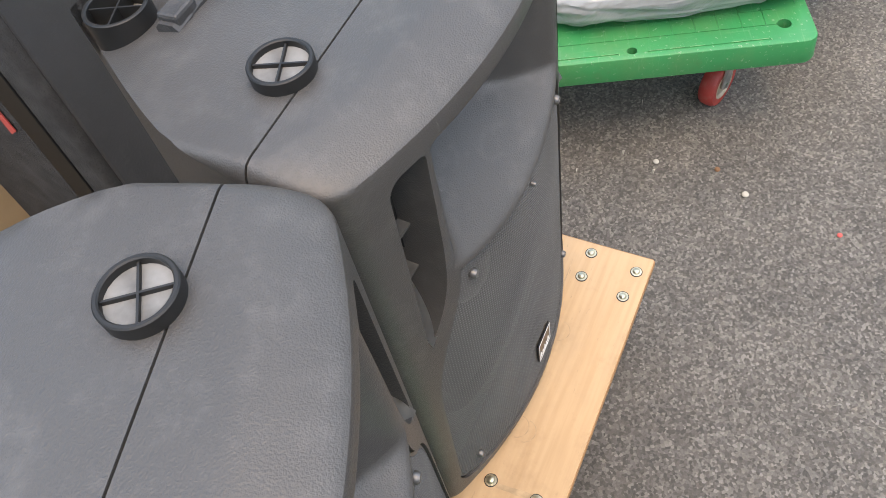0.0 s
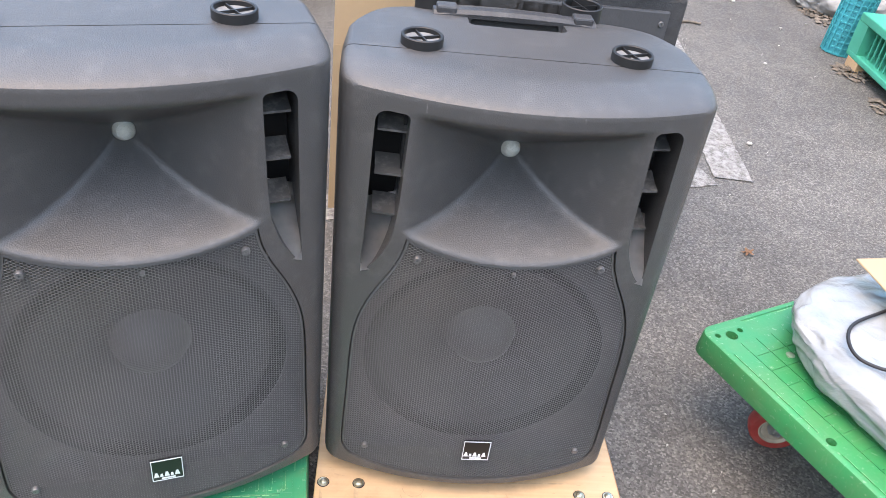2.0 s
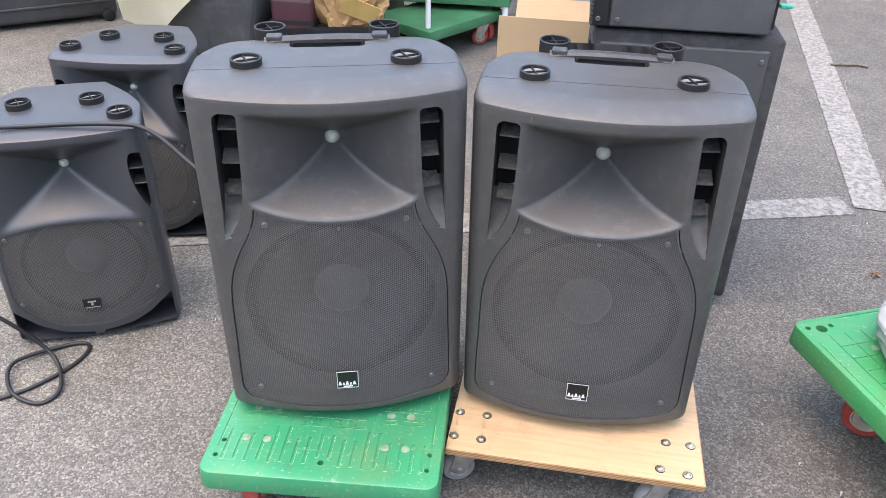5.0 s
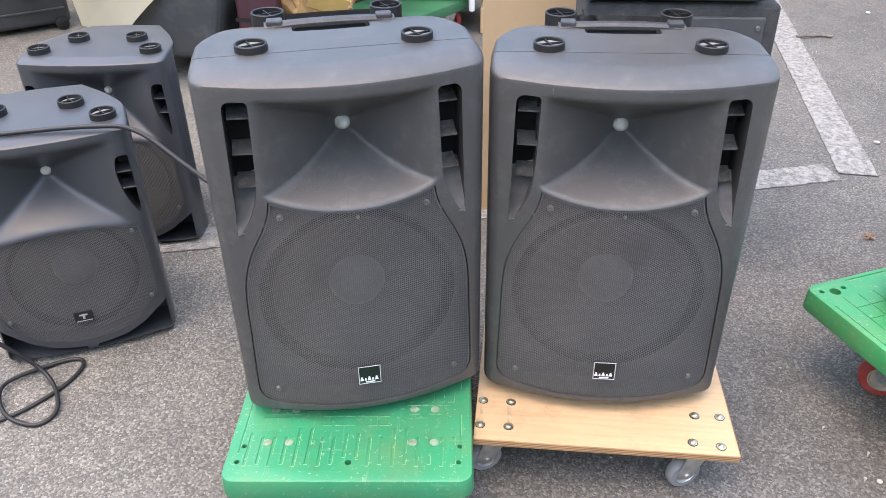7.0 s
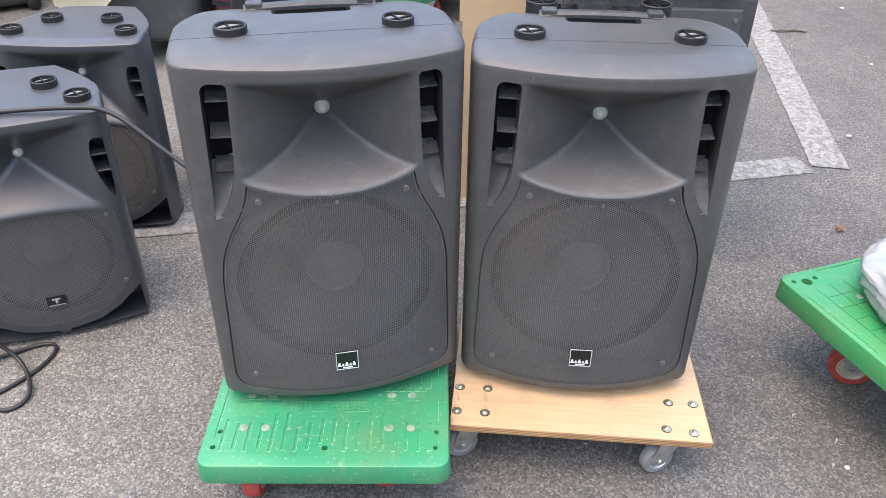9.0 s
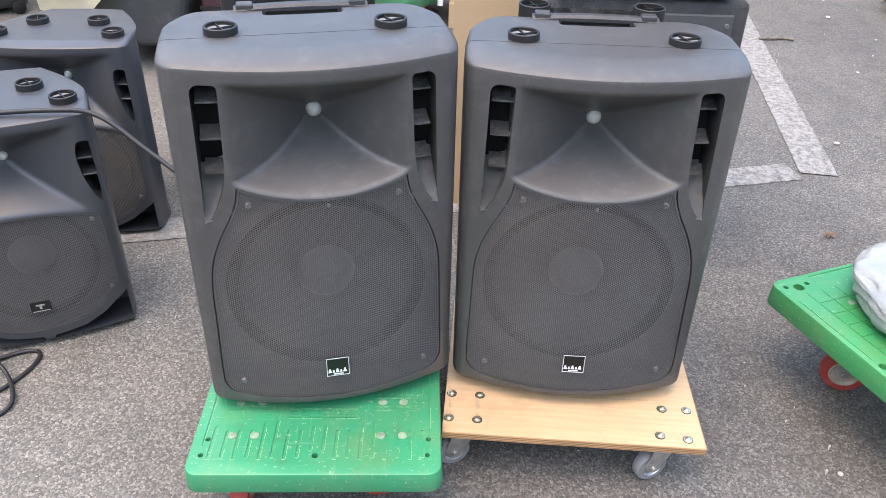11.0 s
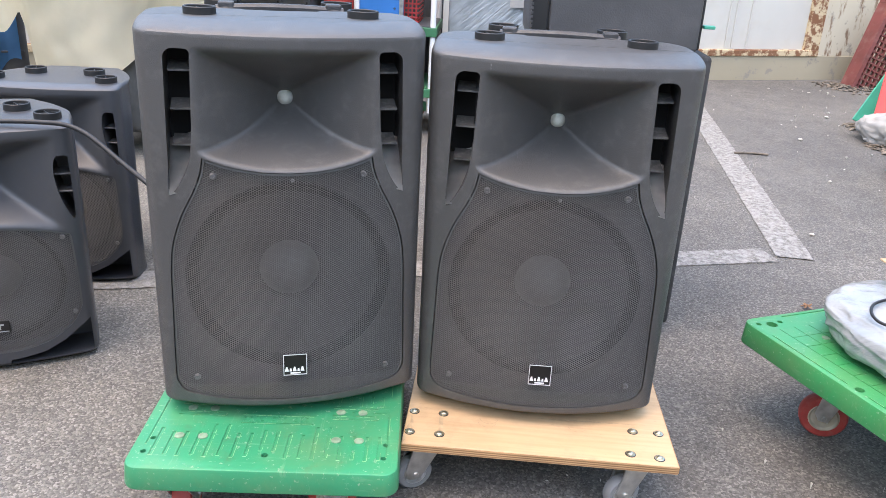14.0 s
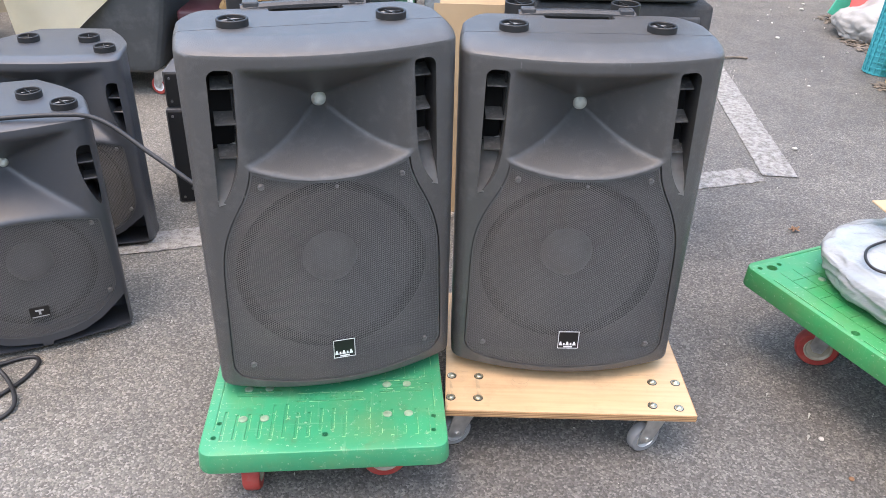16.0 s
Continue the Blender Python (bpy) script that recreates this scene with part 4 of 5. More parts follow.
def groove_plan():
    W = 0.45
    g = []
    for i in range(18):
        x = 0.0365 + 0.0223 * i
        y1 = 0.158 if i in (4, 5, 12, 13) else 0.14 if i in (0, 8, 9) else 0.128
        g.append((x - 0.0027, x + 0.0027, 0.068 if i in (8, 9) else 0.044 + 0.004 * (i % 2), y1))
    for y in (0.19, 0.203, 0.232):
        g.append((0.05, 0.135, y, y + 0.003))
        g.append((0.325, 0.41, y, y + 0.003))
    for y in (0.217,):
        g.append((0.082, 0.092, y, y + 0.003))
        g.append((0.362, 0.372, y, y + 0.003))
        g.append((0.398, 0.425, y, y + 0.003))
    for x in np.linspace(0.335, 0.415, 5):
        g.append((x - 0.0018, x + 0.0018, 0.243, 0.285))
    g += [(0.428, 0.4305, 0.06, 0.5), (0.0195, 0.022, 0.08, 0.5)]
    g += [(0.165, 0.295, 0.166, 0.1685), (0.165, 0.295, 0.196, 0.1985)]
    for k, x in enumerate(np.linspace(0.172, 0.282, 12)):
        if k not in (4, 8):
            g.append((x - 0.003, x + 0.003, 0.171, 0.178))
            g.append((x - 0.003, x + 0.002, 0.184, 0.191))
    holes = [(0.225, 0.044, 0.006), (0.023, 0.045, 0.005), (0.028, 0.083, 0.005), (0.425, 0.045, 0.005), (0.427, 0.083, 0.005), (0.236, 0.22, 0.006)]
    knobs = [(x, y) for x in (0.07, 0.11, 0.34, 0.38) for y in (0.112, 0.217)]
    g = [(x0, x1, y0 * 0.82, y1 * 0.82) for x0, x1, y0, y1 in g]
    knobs = [(x, y * 0.82) for x, y in knobs]
    return g, holes, knobs


wood_dolly()
green_platform("plastic_dolly", pose(-0.2105, -0.053, 0, 0, 0, 4.3), 0.45, 0.6, GREEN_Z, 0.042, "scuffed green plastic dolly with red wheels under a loudspeaker", [(0.08, 0.05, 90), (0.363, 0.1, 185), (0.09, 0.51, 40), (0.36, 0.51, 80)], 0.045, groove_plan(), GREEN)


def big_plan():
    g = [(0.012, 0.0155, 0.34, 0.54), (0.012, 0.0155, 0.08, 0.29), (0.1, 0.36, 0.606, 0.6105), (0.1, 0.32, 0.02, 0.0225)]
    for k in range(9):
        g.append((0.05 + 0.04 * k, 0.0515 + 0.04 * k, 0.06, 0.56))
    for k in range(12):
        g.append((0.05, 0.40, 0.08 + 0.04 * k, 0.0815 + 0.04 * k))
    holes = [(0.05, 0.583, 0.012), (0.022, 0.592, 0.006), (0.077, 0.589, 0.006), (0.02, 0.316, 0.009), (0.05, 0.05, 0.012)]
    return g, holes, [(0.12, 0.5)]


CART_Z = 0.227
cart_pose = pose(1.187, -0.052, 0, 0, 0, 23.7)
green_platform("platform_dolly", cart_pose, 0.46, 0.622, CART_Z, 0.048, "green plastic platform dolly carrying a bagged bundle", [(0.128, 0.11, 140), (0.162, 0.455, 140), (0.39, 0.12, 200), (0.39, 0.5, 130)], 0.05, big_plan(), GREEN_CART)


def bagged_bundle():
    m = cart_pose @ pose(0.30, 0.245, CART_Z)
    t = thing("bagged_bundle", m, "soft bundle in a milky plastic bag lying on the dolly", "plastic bag")
    bm = bmesh.new()
    bmesh.ops.create_icosphere(bm, subdivisions=6, radius=1)
    for v in bm.verts:
        p = v.co.copy()
        q = Vector([math.copysign(abs(c) ** e, c) for c, e in zip(p, (0.72, 0.62, 0.85))])
        q = Vector((q.x * 0.225, q.y * 0.34, max(q.z, -0.8) * 0.058 + 0.0465))
        k = 0.022 * noise.noise(p * 1.6) + 0.008 * noise.noise(p * 4) + 0.004 * (1 - abs(noise.noise(p * 4 + Vector((0, 0, 7))))) ** 5 + 0.0012 * (1 - abs(noise.noise(p * 10))) ** 4
        for size, deep in ((7.0, 0.0045), (17.0, 0.0018)):
            w = Vector((q.x, q.y, q.z * 1.6)) * size
            d = noise.voronoi(w + 0.5 * noise.noise_vector(w * 0.7))[0]
            k += deep * (math.exp(-5 * (d[1] - d[0])) - 0.4)
        q += p.normalized() * k * (1.0 if p.z > -0.4 else 0.3)
        v.co = Vector((q.x, q.y, max(q.z, 0.0)))
    tree = BVHTree.FromBMesh(bm)
    part("bag", bm, BAG, t, "milky creased plastic", 60)
    bm = bmesh.new()
    nn = 28
    g = []
    for i in range(nn + 1):
        col = []
        for j in range(nn + 1):
            u, v = i / nn, j / nn
            x, y = -0.02 + 0.34 * u, -0.30 - 0.16 * v
            fold = 0.02 * noise.noise(Vector((u * 5, v * 3, 4))) + 0.012 * abs(noise.noise(Vector((u * 13, v * 6, 9))))
            col.append(bm.verts.new((x, y, 0.05 - 0.09 * smoothstep(0.0, 1.0, v) * (0.4 + u) + fold)))
        g.append(col)
    for a, b in zip(g, g[1:]):
        for j in range(nn):
            bm.faces.new((a[j], b[j], b[j + 1], a[j + 1]))
    bmesh.ops.solidify(bm, geom=bm.faces, thickness=0.002)
    part("loose_end", bm, BAG, t, "loose end of the bag hanging over the edge", 60)
    return t, tree


bundle, bag_tree = bagged_bundle()


def over_bag(x, y, r=0.003):
    """A point of the dolly's plan, lifted to lie on the bag or the deck."""
    hit = bag_tree.ray_cast(Vector((x - 0.30, y - 0.245, 1)), Vector((0, 0, -1)))[0]
    return cart_pose @ Vector((x, y, CART_Z + (hit.z if hit else 0.0) + r))


def cardboard_sheet():
    m = cart_pose @ pose(0.40, 0.33, CART_Z + 0.122, 3, 2, -14)
    t = thing("cardboard_sheet", m, "flattened brown cardboard with black print on the bag", "cardboard")
    part("sheet", box(-0.16, 0.24, -0.2, 0.2, 0, 0.004, 0.001, 1), CARD, t)
    part("black_print", box(0.0, 0.12, -0.1, -0.04, 0.0042, 0.0048), BADGE, t, "black printed block")
    bm = bmesh.new()
    for k in range(5):
        box(-0.1, 0.0, -0.02 + k * 0.006, -0.0188 + k * 0.006, 0.0042, 0.0047, bm=bm)
    part("printed_lines", bm, BADGE, t, "thin printed lines")


cardboard_sheet()


c1 = part("cable", tube([over_bag(x, y) + Vector((0, 0, z)) for x, y, z in ((0.6, 0.55, 0.1), (0.44, 0.5, 0.02), (0.3, 0.46, 0.008), (0.17, 0.45, 0.006), (0.12, 0.39, 0.006), (0.17, 0.33, 0.004), (0.27, 0.33, 0.004), (0.36, 0.37, 0.014), (0.45, 0.36, 0.02), (0.47, 0.28, 0.016), (0.38, 0.22, 0.012), (0.26, 0.24, 0.006), (0.15, 0.22, 0.004), (0.085, 0.15, 0.012), (0.1, 0.06, 0.012), (0.2, 0.04, 0.006), (0.33, 0.08, 0.006), (0.45, 0.14, 0.01), (0.56, 0.1, 0.02))], 0.0032), CABLE, None, "", 60)
tagged(c1, "thin black cable lying in loops over the bag", "cable")


# ---- the two smaller loudspeakers ----
def flat_bow(x):
    return -0.016 + 0.016 * (x / 0.17) ** 2


T_GRILLE = spline([(0.0, 0.345), (0.06, 0.342), (0.12, 0.332), (0.166, 0.318)], 5) + spline([(0.169, 0.31), (0.172, 0.25), (0.174, 0.17), (0.171, 0.135), (0.15, 0.1), (0.105, 0.066), (0.05, 0.05), (0.0, 0.046)], 5)
T_SLOT = [(0.158, 0.495), (0.178, 0.495), (0.181, 0.48), (0.183, 0.375), (0.180, 0.352), (0.172, 0.362), (0.158, 0.40), (0.150, 0.44), (0.150, 0.475)]


def small_loudspeaker(m):
    """A moulded cabinet with a wide horn, a rounded grille and two openings at the foot."""
    s = thing("loudspeaker", m, "smaller black plastic loudspeaker with wide horn standing on the asphalt", "loudspeaker", "smaller loudspeakers beside the dollies")

    def depth(x, z):
        if z < 0.31 or z > 0.548:
            return 0.0
        return horn_depth(x, z, 0.152, 0.452, 0.535, 0.352, 0.33, 0.115, 1.4)

    body = part("body", cabinet_mesh(0.195, 0.0, 0.565, 0.31, flat_bow, depth, 0.042, 0.008, 0.10, 0.004, 110, 0.004, 0.012, 1.25), PLASTIC_T, s, "satin black moulded cabinet")
    outline = mirrored(T_GRILLE)
    cuts = [prism(smooth_loop([(k * x, z) for x, z in T_SLOT], 4), -0.1, 0.12) for k in (1, -1)]
    cuts += [prism([(k * 0.187, 0.016), (k * 0.186, 0.104), (k * 0.165, 0.088), (k * 0.13, 0.06), (k * 0.085, 0.038), (k * 0.04, 0.03), (k * 0.012, 0.027), (k * 0.01, 0.016)], -0.1, 0.1) for k in (1, -1)]
    cuts.append(prism(outline, -0.1, 0.03))
    cuts.append(lathe([(0, 0.02), (0.152, 0.02), (0.1, 0.1), (0, 0.1)], 40, "y", (0, 0, 0.2)))
    carve(body, cuts)
    part("grille", perforated(outline, flat_bow, 0.0044), GRILLE, s, "perforated black steel grille")
    woofer(s, 0, 0.2, 0.032, 0.148, 0.05)
    part("horn_tip", lathe([(0.0, -0.015), (0.008, -0.012), (0.012, -0.004), (0.012, 0.004)], 18, "y", (0, 0.092, 0.45)), SILVER, s, "round silver mesh dome", 60)
    for k in (1, -1):
        for z in (0.41, 0.45):
            bm = box(min(k * 0.149, k * 0.185), max(k * 0.149, k * 0.185), 0.012, 0.06, z, z + 0.004, 0.001, 1)
            part("louvre", bm, PLASTIC_T, s)
        screw(s, k * 0.15, flat_bow(0.15), 0.312)
        screw(s, k * 0.157, flat_bow(0.157), 0.127)
        stacking_cup(s, k * 0.148, 0.065, 0.564, 0.028, 0.016)
        stacking_cup(s, k * 0.08, 0.165, 0.562, 0.028, 0.018)
    b = part("badge", box(-0.021, 0.021, 0, 0.003, -0.015, 0.015, 0.0006, 1), BADGE, s, "small black badge with grey mark")
    b.matrix_local = pose(0.0, flat_bow(0) - 0.0015, 0.114)
    bm = box(-0.009, 0.009, -0.0006, 0, 0.003, 0.007)
    box(-0.0025, 0.0025, -0.0006, 0, -0.006, 0.003, bm=bm)
    part("mark", bm, GREY_MARK, b)
    part("bar", box(-0.018, 0.018, -0.0006, 0, -0.0125, -0.0105), GREY_MARK, b)
    return s


small = small_loudspeaker(pose(-0.7145, 0.455, 0, 0, 0, 25))
copy_thing(small, pose(-0.818, 0.928, 0, 0, 0, 5))


# ---- cables on the ground and over the small loudspeakers ----
c2 = part("cable", tube([(-1.345, 0.087, 0.005), (-0.967, 0.124, 0.005), (-0.814, 0.2, 0.005), (-0.737, 0.296, 0.005), (-0.713, 0.375, 0.005), (-0.732, 0.411, 0.005), (-0.785, 0.388, 0.007), (-0.859, 0.301, 0.014), (-0.804, 0.211, 0.014), (-0.725, 0.194, 0.005), (-0.703, 0.248, 0.01), (-0.775, 0.334, 0.03), (-0.871, 0.312, 0.15), (-0.986, 0.27, 0.25), (-1.157, 0.266, 0.1), (-1.439, 0.259, 0.005)], 0.005), CABLE, None, "", 60)
tagged(c2, "black rubber cable curled on the asphalt beside a loudspeaker", "cable")
c3 = part("cable", tube([(-1.204, 0.343, 0.5), (-0.967, 0.388, 0.571), (-0.775, 0.462, 0.571), (-0.602, 0.511, 0.571), (-0.515, 0.528, 0.555), (-0.408, 0.501, 0.49), (-0.291, 0.465, 0.42), (-0.192, 0.458, 0.36), (-0.114, 0.49, 0.25), (-0.094, 0.59, 0.05)], 0.0052), CABLE, None, "", 60)
tagged(c3, "black rubber cable drawn over a small loudspeaker", "cable")


# ---- stacked cabinets behind ----
def stacked_cabinets():
    low = thing("subwoofer", pose(0.444, 0.868, 0), "black carpeted subwoofer cabinet on the asphalt", "loudspeaker")
    part("body", box(0, 0.432, 0, 0.5, 0.03, 0.742, 0.012, 3), CARPET, low, "black carpet covering", 40)
    for x in (0.05, 0.37):
        for y in (0.05, 0.45):
            part("foot", lathe([(0, 0), (0.02, 0), (0.022, 0.032)], 16, "z", (x, y, 0)), CUP, low)
    part("front_grille", box(0.02, 0.4, -0.006, 0.003, 0.06, 0.715, 0.004), CABINET, low, "dark front grille")
    for x in (0.035, 0.385):
        screw(low, x, -0.006, 0.69, 0.006)
    part("sticker", prism([(-0.008, 0.45), (0.008, 0.44), (0.004, 0.53), (-0.006, 0.52)], 0, 0.002), CONE_RED, low, "orange red sticker").matrix_local = pose(-0.0025, 0.13, 0, 0, 0, 90)
    part("side_strip", box(-0.0035, 0.002, 0.05, 0.1, 0.06, 0.7, 0.001, 1), CUP, low, "dark perforated strip")
    up = thing("loudspeaker_cabinet", pose(0.434, 0.858, 0.748, 0, 0, 0), "large black textured loudspeaker cabinet stacked on another", "loudspeaker")
    part("body", box(0, 0.40, 0.006, 0.42, 0, 0.62, 0.010, 3), CABINET, up, "textured black painted cabinet", 40)
    part("front_panel", box(0.045, 0.395, -0.004, 0.008, 0.006, 0.61, 0.004), CABINET, up, "plain dark front panel")
    strip = box(0.002, 0.04, -0.004, 0.008, 0.006, 0.61, 0.002)
    part("side_strip", strip, CUP, up, "perforated side strip")
    bm = bmesh.new()
    for k in range(60):
        box(0.0, 0.006, -0.007, -0.004, 0.01 + 0.01 * k, 0.016 + 0.01 * k, bm=bm)
    part("strip_ridges", bm, CABINET, up)
    part("side_handle", box(0.4005, 0.418, 0.06, 0.16, 0.0, 0.5, 0.005), CUP, up, "black side bracket")
    part("strap", box(0.4185, 0.446, 0.05, 0.07, 0.052, 0.06, 0.002), CONE_GREEN, up, "short teal strap")
    for x, z in ((0.062, 0.022), (0.018, 0.022)):
        screw(up, x, -0.006, z, 0.006)


stacked_cabinets()


def open_carton():
    c = thing("cardboard_box", pose(0.194, 1.196, 0, 0, 0, -2), "open brown cardboard box with raised flaps", "cardboard box")
    t = 0.004
    for b in ((0, 0.28, 0, t, 0, 0.46), (0, 0.28, 0.35, 0.35 + t, 0, 0.46), (0, t, t, 0.35, 0, 0.46), (0.28 - t, 0.28, t, 0.35, 0, 0.46)):
        part("side", box(*b), CARD, c)
    part("bottom", box(t, 0.28 - t, t, 0.35, 0.001, 0.005), CARD, c)
    f = part("flap", box(0.0, 0.28, 0, t, 0, 0.2), CARD, c)
    f.matrix_local = pose(0, 0.001, 0.459, -4, 0, 0)
    f = part("flap", box(0.0, 0.27, 0, t, 0, 0.17), CARD, c)
    f.matrix_local = pose(0.005, 0.352, 0.458, -35, 0, 0)


open_carton()


def small_amplifiers():
    for k, (x, y, z, w, d, h, a, lab) in enumerate(((-0.626, 1.239, 0.0, 0.3, 0.3, 0.315, 6, "black amplifier box on the asphalt"), (-0.626, 1.259, 0.317, 0.3, 0.26, 0.112, 3, "small black amplifier box stacked on another"))):
        a_ = thing("amplifier", pose(x, y, z, 0, 0, a), lab, "amplifier", "stacked amplifiers")
        part("case", box(0, w, 0, d, 0, h, 0.004), CABINET, a_, "", 40)
        part("front_panel", box(0.006, w - 0.006, -0.004, 0.002, 0.006, h - 0.006, 0.002), DARK, a_)
        for q in range(2):
            screw(a_, 0.02, -0.005, 0.02 + q * (h - 0.04), 0.004)
            screw(a_, 0.05 + 0.03 * q, -0.005, 0.05, 0.006)


small_amplifiers()


# ---- green cart with shelves, crates and a case ----
def shelf_cart():
    c = thing("shelf_cart", pose(-0.692, 2.926, 0), "green steel shelf cart with white posts on red casters", "cart")
    for z in (0.2, 0.5):
        part("shelf", box(0, 0.78, 0, 0.5, z, z + 0.045, 0.004), GREEN_DARK, c, "green steel shelf")
    part("shelf_mat", box(0.01, 0.77, 0.01, 0.49, 0.546, 0.55), RACK, c, "dusty grey mat")
    for x, y in ((0.76, 0.02), (0.02, 0.46), (0.76, 0.46)):
        part("post", lathe([(0, 0.12), (0.014, 0.12), (0.014, 1.1), (0, 1.1)], 14, "z", (x, y, 0)), WHITE, c, "white steel post", 40)
    part("back_panel", box(0.0, 0.78, 0.5, 0.512, 0.15, 1.2), RACK, c, "dark grey back panel")
    part("side_board", box(0.13, 0.155, 0.03, 0.4, 0.551, 1.1), CREAM, c, "pale upright board")
    for x, y, t in ((0.1, 0.08, 30), (0.68, 0.08, 140), (0.1, 0.42, 60), (0.68, 0.42, 200)):
        caster(c, x, y, 0.2, 0.055, t, RED, HUB, ZINC, 0.03, 0.03)


shelf_cart()


def low_cart():
    c = thing("platform_cart", pose(-0.24, 2.556, 0, 0, 0, 56), "low green platform cart with a white post and red casters", "cart")
    part("deck", box(0, 0.52, 0, 0.4, 0.12, 0.17, 0.006), GREEN_DARK, c, "dusty green steel deck", 40)
    part("post", lathe([(0, 0.172), (0.012, 0.172), (0.012, 0.9), (0, 0.9)], 14, "z", (0.04, 0.05, 0)), WHITE, c, "white steel post", 40)
    for x, y, t in ((0.06, 0.32, 30), (0.45, 0.06, 140), (0.45, 0.33, 200), (0.07, 0.07, 80)):
        caster(c, x, y, 0.12, 0.042, t, RED, HUB, ZINC, 0.028, 0.02)


low_cart()
dk = thing("storage_box", pose(-0.53, 2.981, 0.247), "dark plastic storage box on the lower shelf", "box")
part("tub", box(0, 0.52, 0, 0.36, 0, 0.2, 0.015, 3), CABINET, dk, "", 40)
part("lid", box(-0.01, 0.53, -0.01, 0.37, 0.201, 0.225, 0.006), COVER, dk, "dark grey lid")


def red_crate(m):
    c = thing("red_crate", m, "red plastic basket with square holes on the shelf", "crate", "red baskets")
    bm = bmesh.new()
    for z in np.arange(0, 0.25, 0.022):
        box(0, 0.18, 0, 0.004, z, z + 0.008, bm=bm)
        box(0, 0.004, 0.0, 0.25, z, z + 0.008, bm=bm)
        box(0.176, 0.18, 0.0, 0.25, z, z + 0.008, bm=bm)
    for x in np.arange(0, 0.18, 0.02):
        box(x, x + 0.007, 0.0005, 0.0035, 0, 0.25, bm=bm)
    for y in np.arange(0, 0.25, 0.02):
        box(0.0005, 0.0035, y, y + 0.007, 0, 0.25, bm=bm)
    part("lattice", bm, REDBOX, c)
    part("rim", box(-0.006, 0.186, -0.006, 0.256, 0.25, 0.262, 0.003), REDBOX, c)
    part("base", box(0.002, 0.178, 0.004, 0.25, 0.001, 0.006), REDBOX, c)
    return c


rc = red_crate(pose(-0.482, 2.986, 0.552))
copy_thing(rc, pose(-0.191, 3.055, 0.552))


def flight_case():
    c = thing("flight_case", pose(-0.312, 2.924, 0.552), "blue flight case with metal edges and catches", "flight case")
    part("panel", box(0, 0.225, 0.0, 0.1, 0, 0.42), BLUE, c, "blue laminate")
    bm = box(-0.008, 0.233, -0.006, 0.0, -0.0, 0.018)
    box(-0.008, 0.012, -0.006, 0.0, 0.018, 0.42, bm=bm)
    box(0.213, 0.233, -0.006, 0.0, 0.018, 0.42, bm=bm)
    part("edging", bm, ZINC, c, "aluminium edging")
    for x in (0.0, 0.185):
        k = part("catch", box(x, x + 0.045, -0.014, -0.006, 0.15, 0.235, 0.003), ZINC, c, "butterfly catch")
        part("catch_dish", lathe([(0.014, -0.018), (0.012, -0.0145), (0, -0.0145)], 16, "y", (x + 0.022, 0, 0.19)), ZINC, k)
    for x, z in ((0.19, 0.04), (0.19, 0.075), (0.04, 0.04)):
        screw(c, x, -0.001, z, 0.005)


flight_case()


def wrapped_panel():
    w = thing("wrapped_pallet_load", pose(0.139, 2.988, 0), "grey boxes wrapped in clear stretch film on a pallet", "wrapped load")
    bm = box(0, 0.6, 0, 0.5, 0.13, 1.3, 0.02, 3)
    bmesh.ops.subdivide_edges(bm, edges=bm.edges, cuts=6, use_grid_fill=True)
    for v in bm.verts:
        v.co += 0.01 * Vector((0, noise.noise(v.co * 7), 0))
    part("film", bm, FILM, w, "clear creased stretch film", 40)
    part("pallet", box(-0.03, 0.63, -0.02, 0.5, 0.0, 0.128, 0.004), PLY, w, "wooden pallet")
    part("paper_label", box(0.3, 0.41, -0.022, -0.014, 0.66, 0.74), SACK, w, "blank pale label")


wrapped_panel()


def tall_rack():
    r = thing("equipment_rack", pose(-0.891, 2.838, 0), "tall dark grey steel rack with drilled posts", "rack")
    for x in (0.0, 0.2, 0.34):
        p = part("upright", box(x, x + 0.03, 0, 0.03, 0.0, 1.5, 0.002), RACK, r, "drilled steel upright")
        # black squares on the face paint the darkness of the drilled holes
        bm = bmesh.new()
        for k in range(70):
            box(x + 0.011, x + 0.019, -0.0012, 0.0, 0.05 + 0.02 * k, 0.06 + 0.02 * k, bm=bm)
        part("drilled_strip", bm, DARK, p)
    part("side_panel", box(0.0, 0.36, 0.031, 0.5, 0.02, 1.5), RACK, r, "dark grey panel")


tall_rack()


def maroon_case():
    c = thing("suitcase", pose(-0.885, 2.267, 0), "maroon case with a dark trim lying behind", "case")
    part("shell", box(0, 0.19, 0, 0.3, 0.0, 0.37, 0.02, 3), MAROON, c, "maroon shell", 40)
    part("trim", box(-0.003, 0.193, -0.003, 0.303, 0.26, 0.275), CUP, c)


maroon_case()


def crumpled(name, m, size, material, label, category, seed, rough=0.35, fine=5, crease=35):
    bm = bmesh.new()
    bmesh.ops.create_icosphere(bm, subdivisions=fine, radius=1)
    for v in bm.verts:
        p = v.co.copy()
        k = 1 + rough * noise.noise(p * 1.7 + Vector((seed, 0, 0))) + rough * 0.6 * abs(noise.noise(p * 4.2 + Vector((seed, 3, 0)))) + rough * 0.25 * abs(noise.noise(p * 10))
        v.co = Vector((p.x * size[0] * k, p.y * size[1] * k, max(0.0, (p.z + 0.5) * size[2] * k)))
    ob = part(name, bm, material, None, "", crease)
    ob.matrix_world = m
    return tagged(ob, label, category)


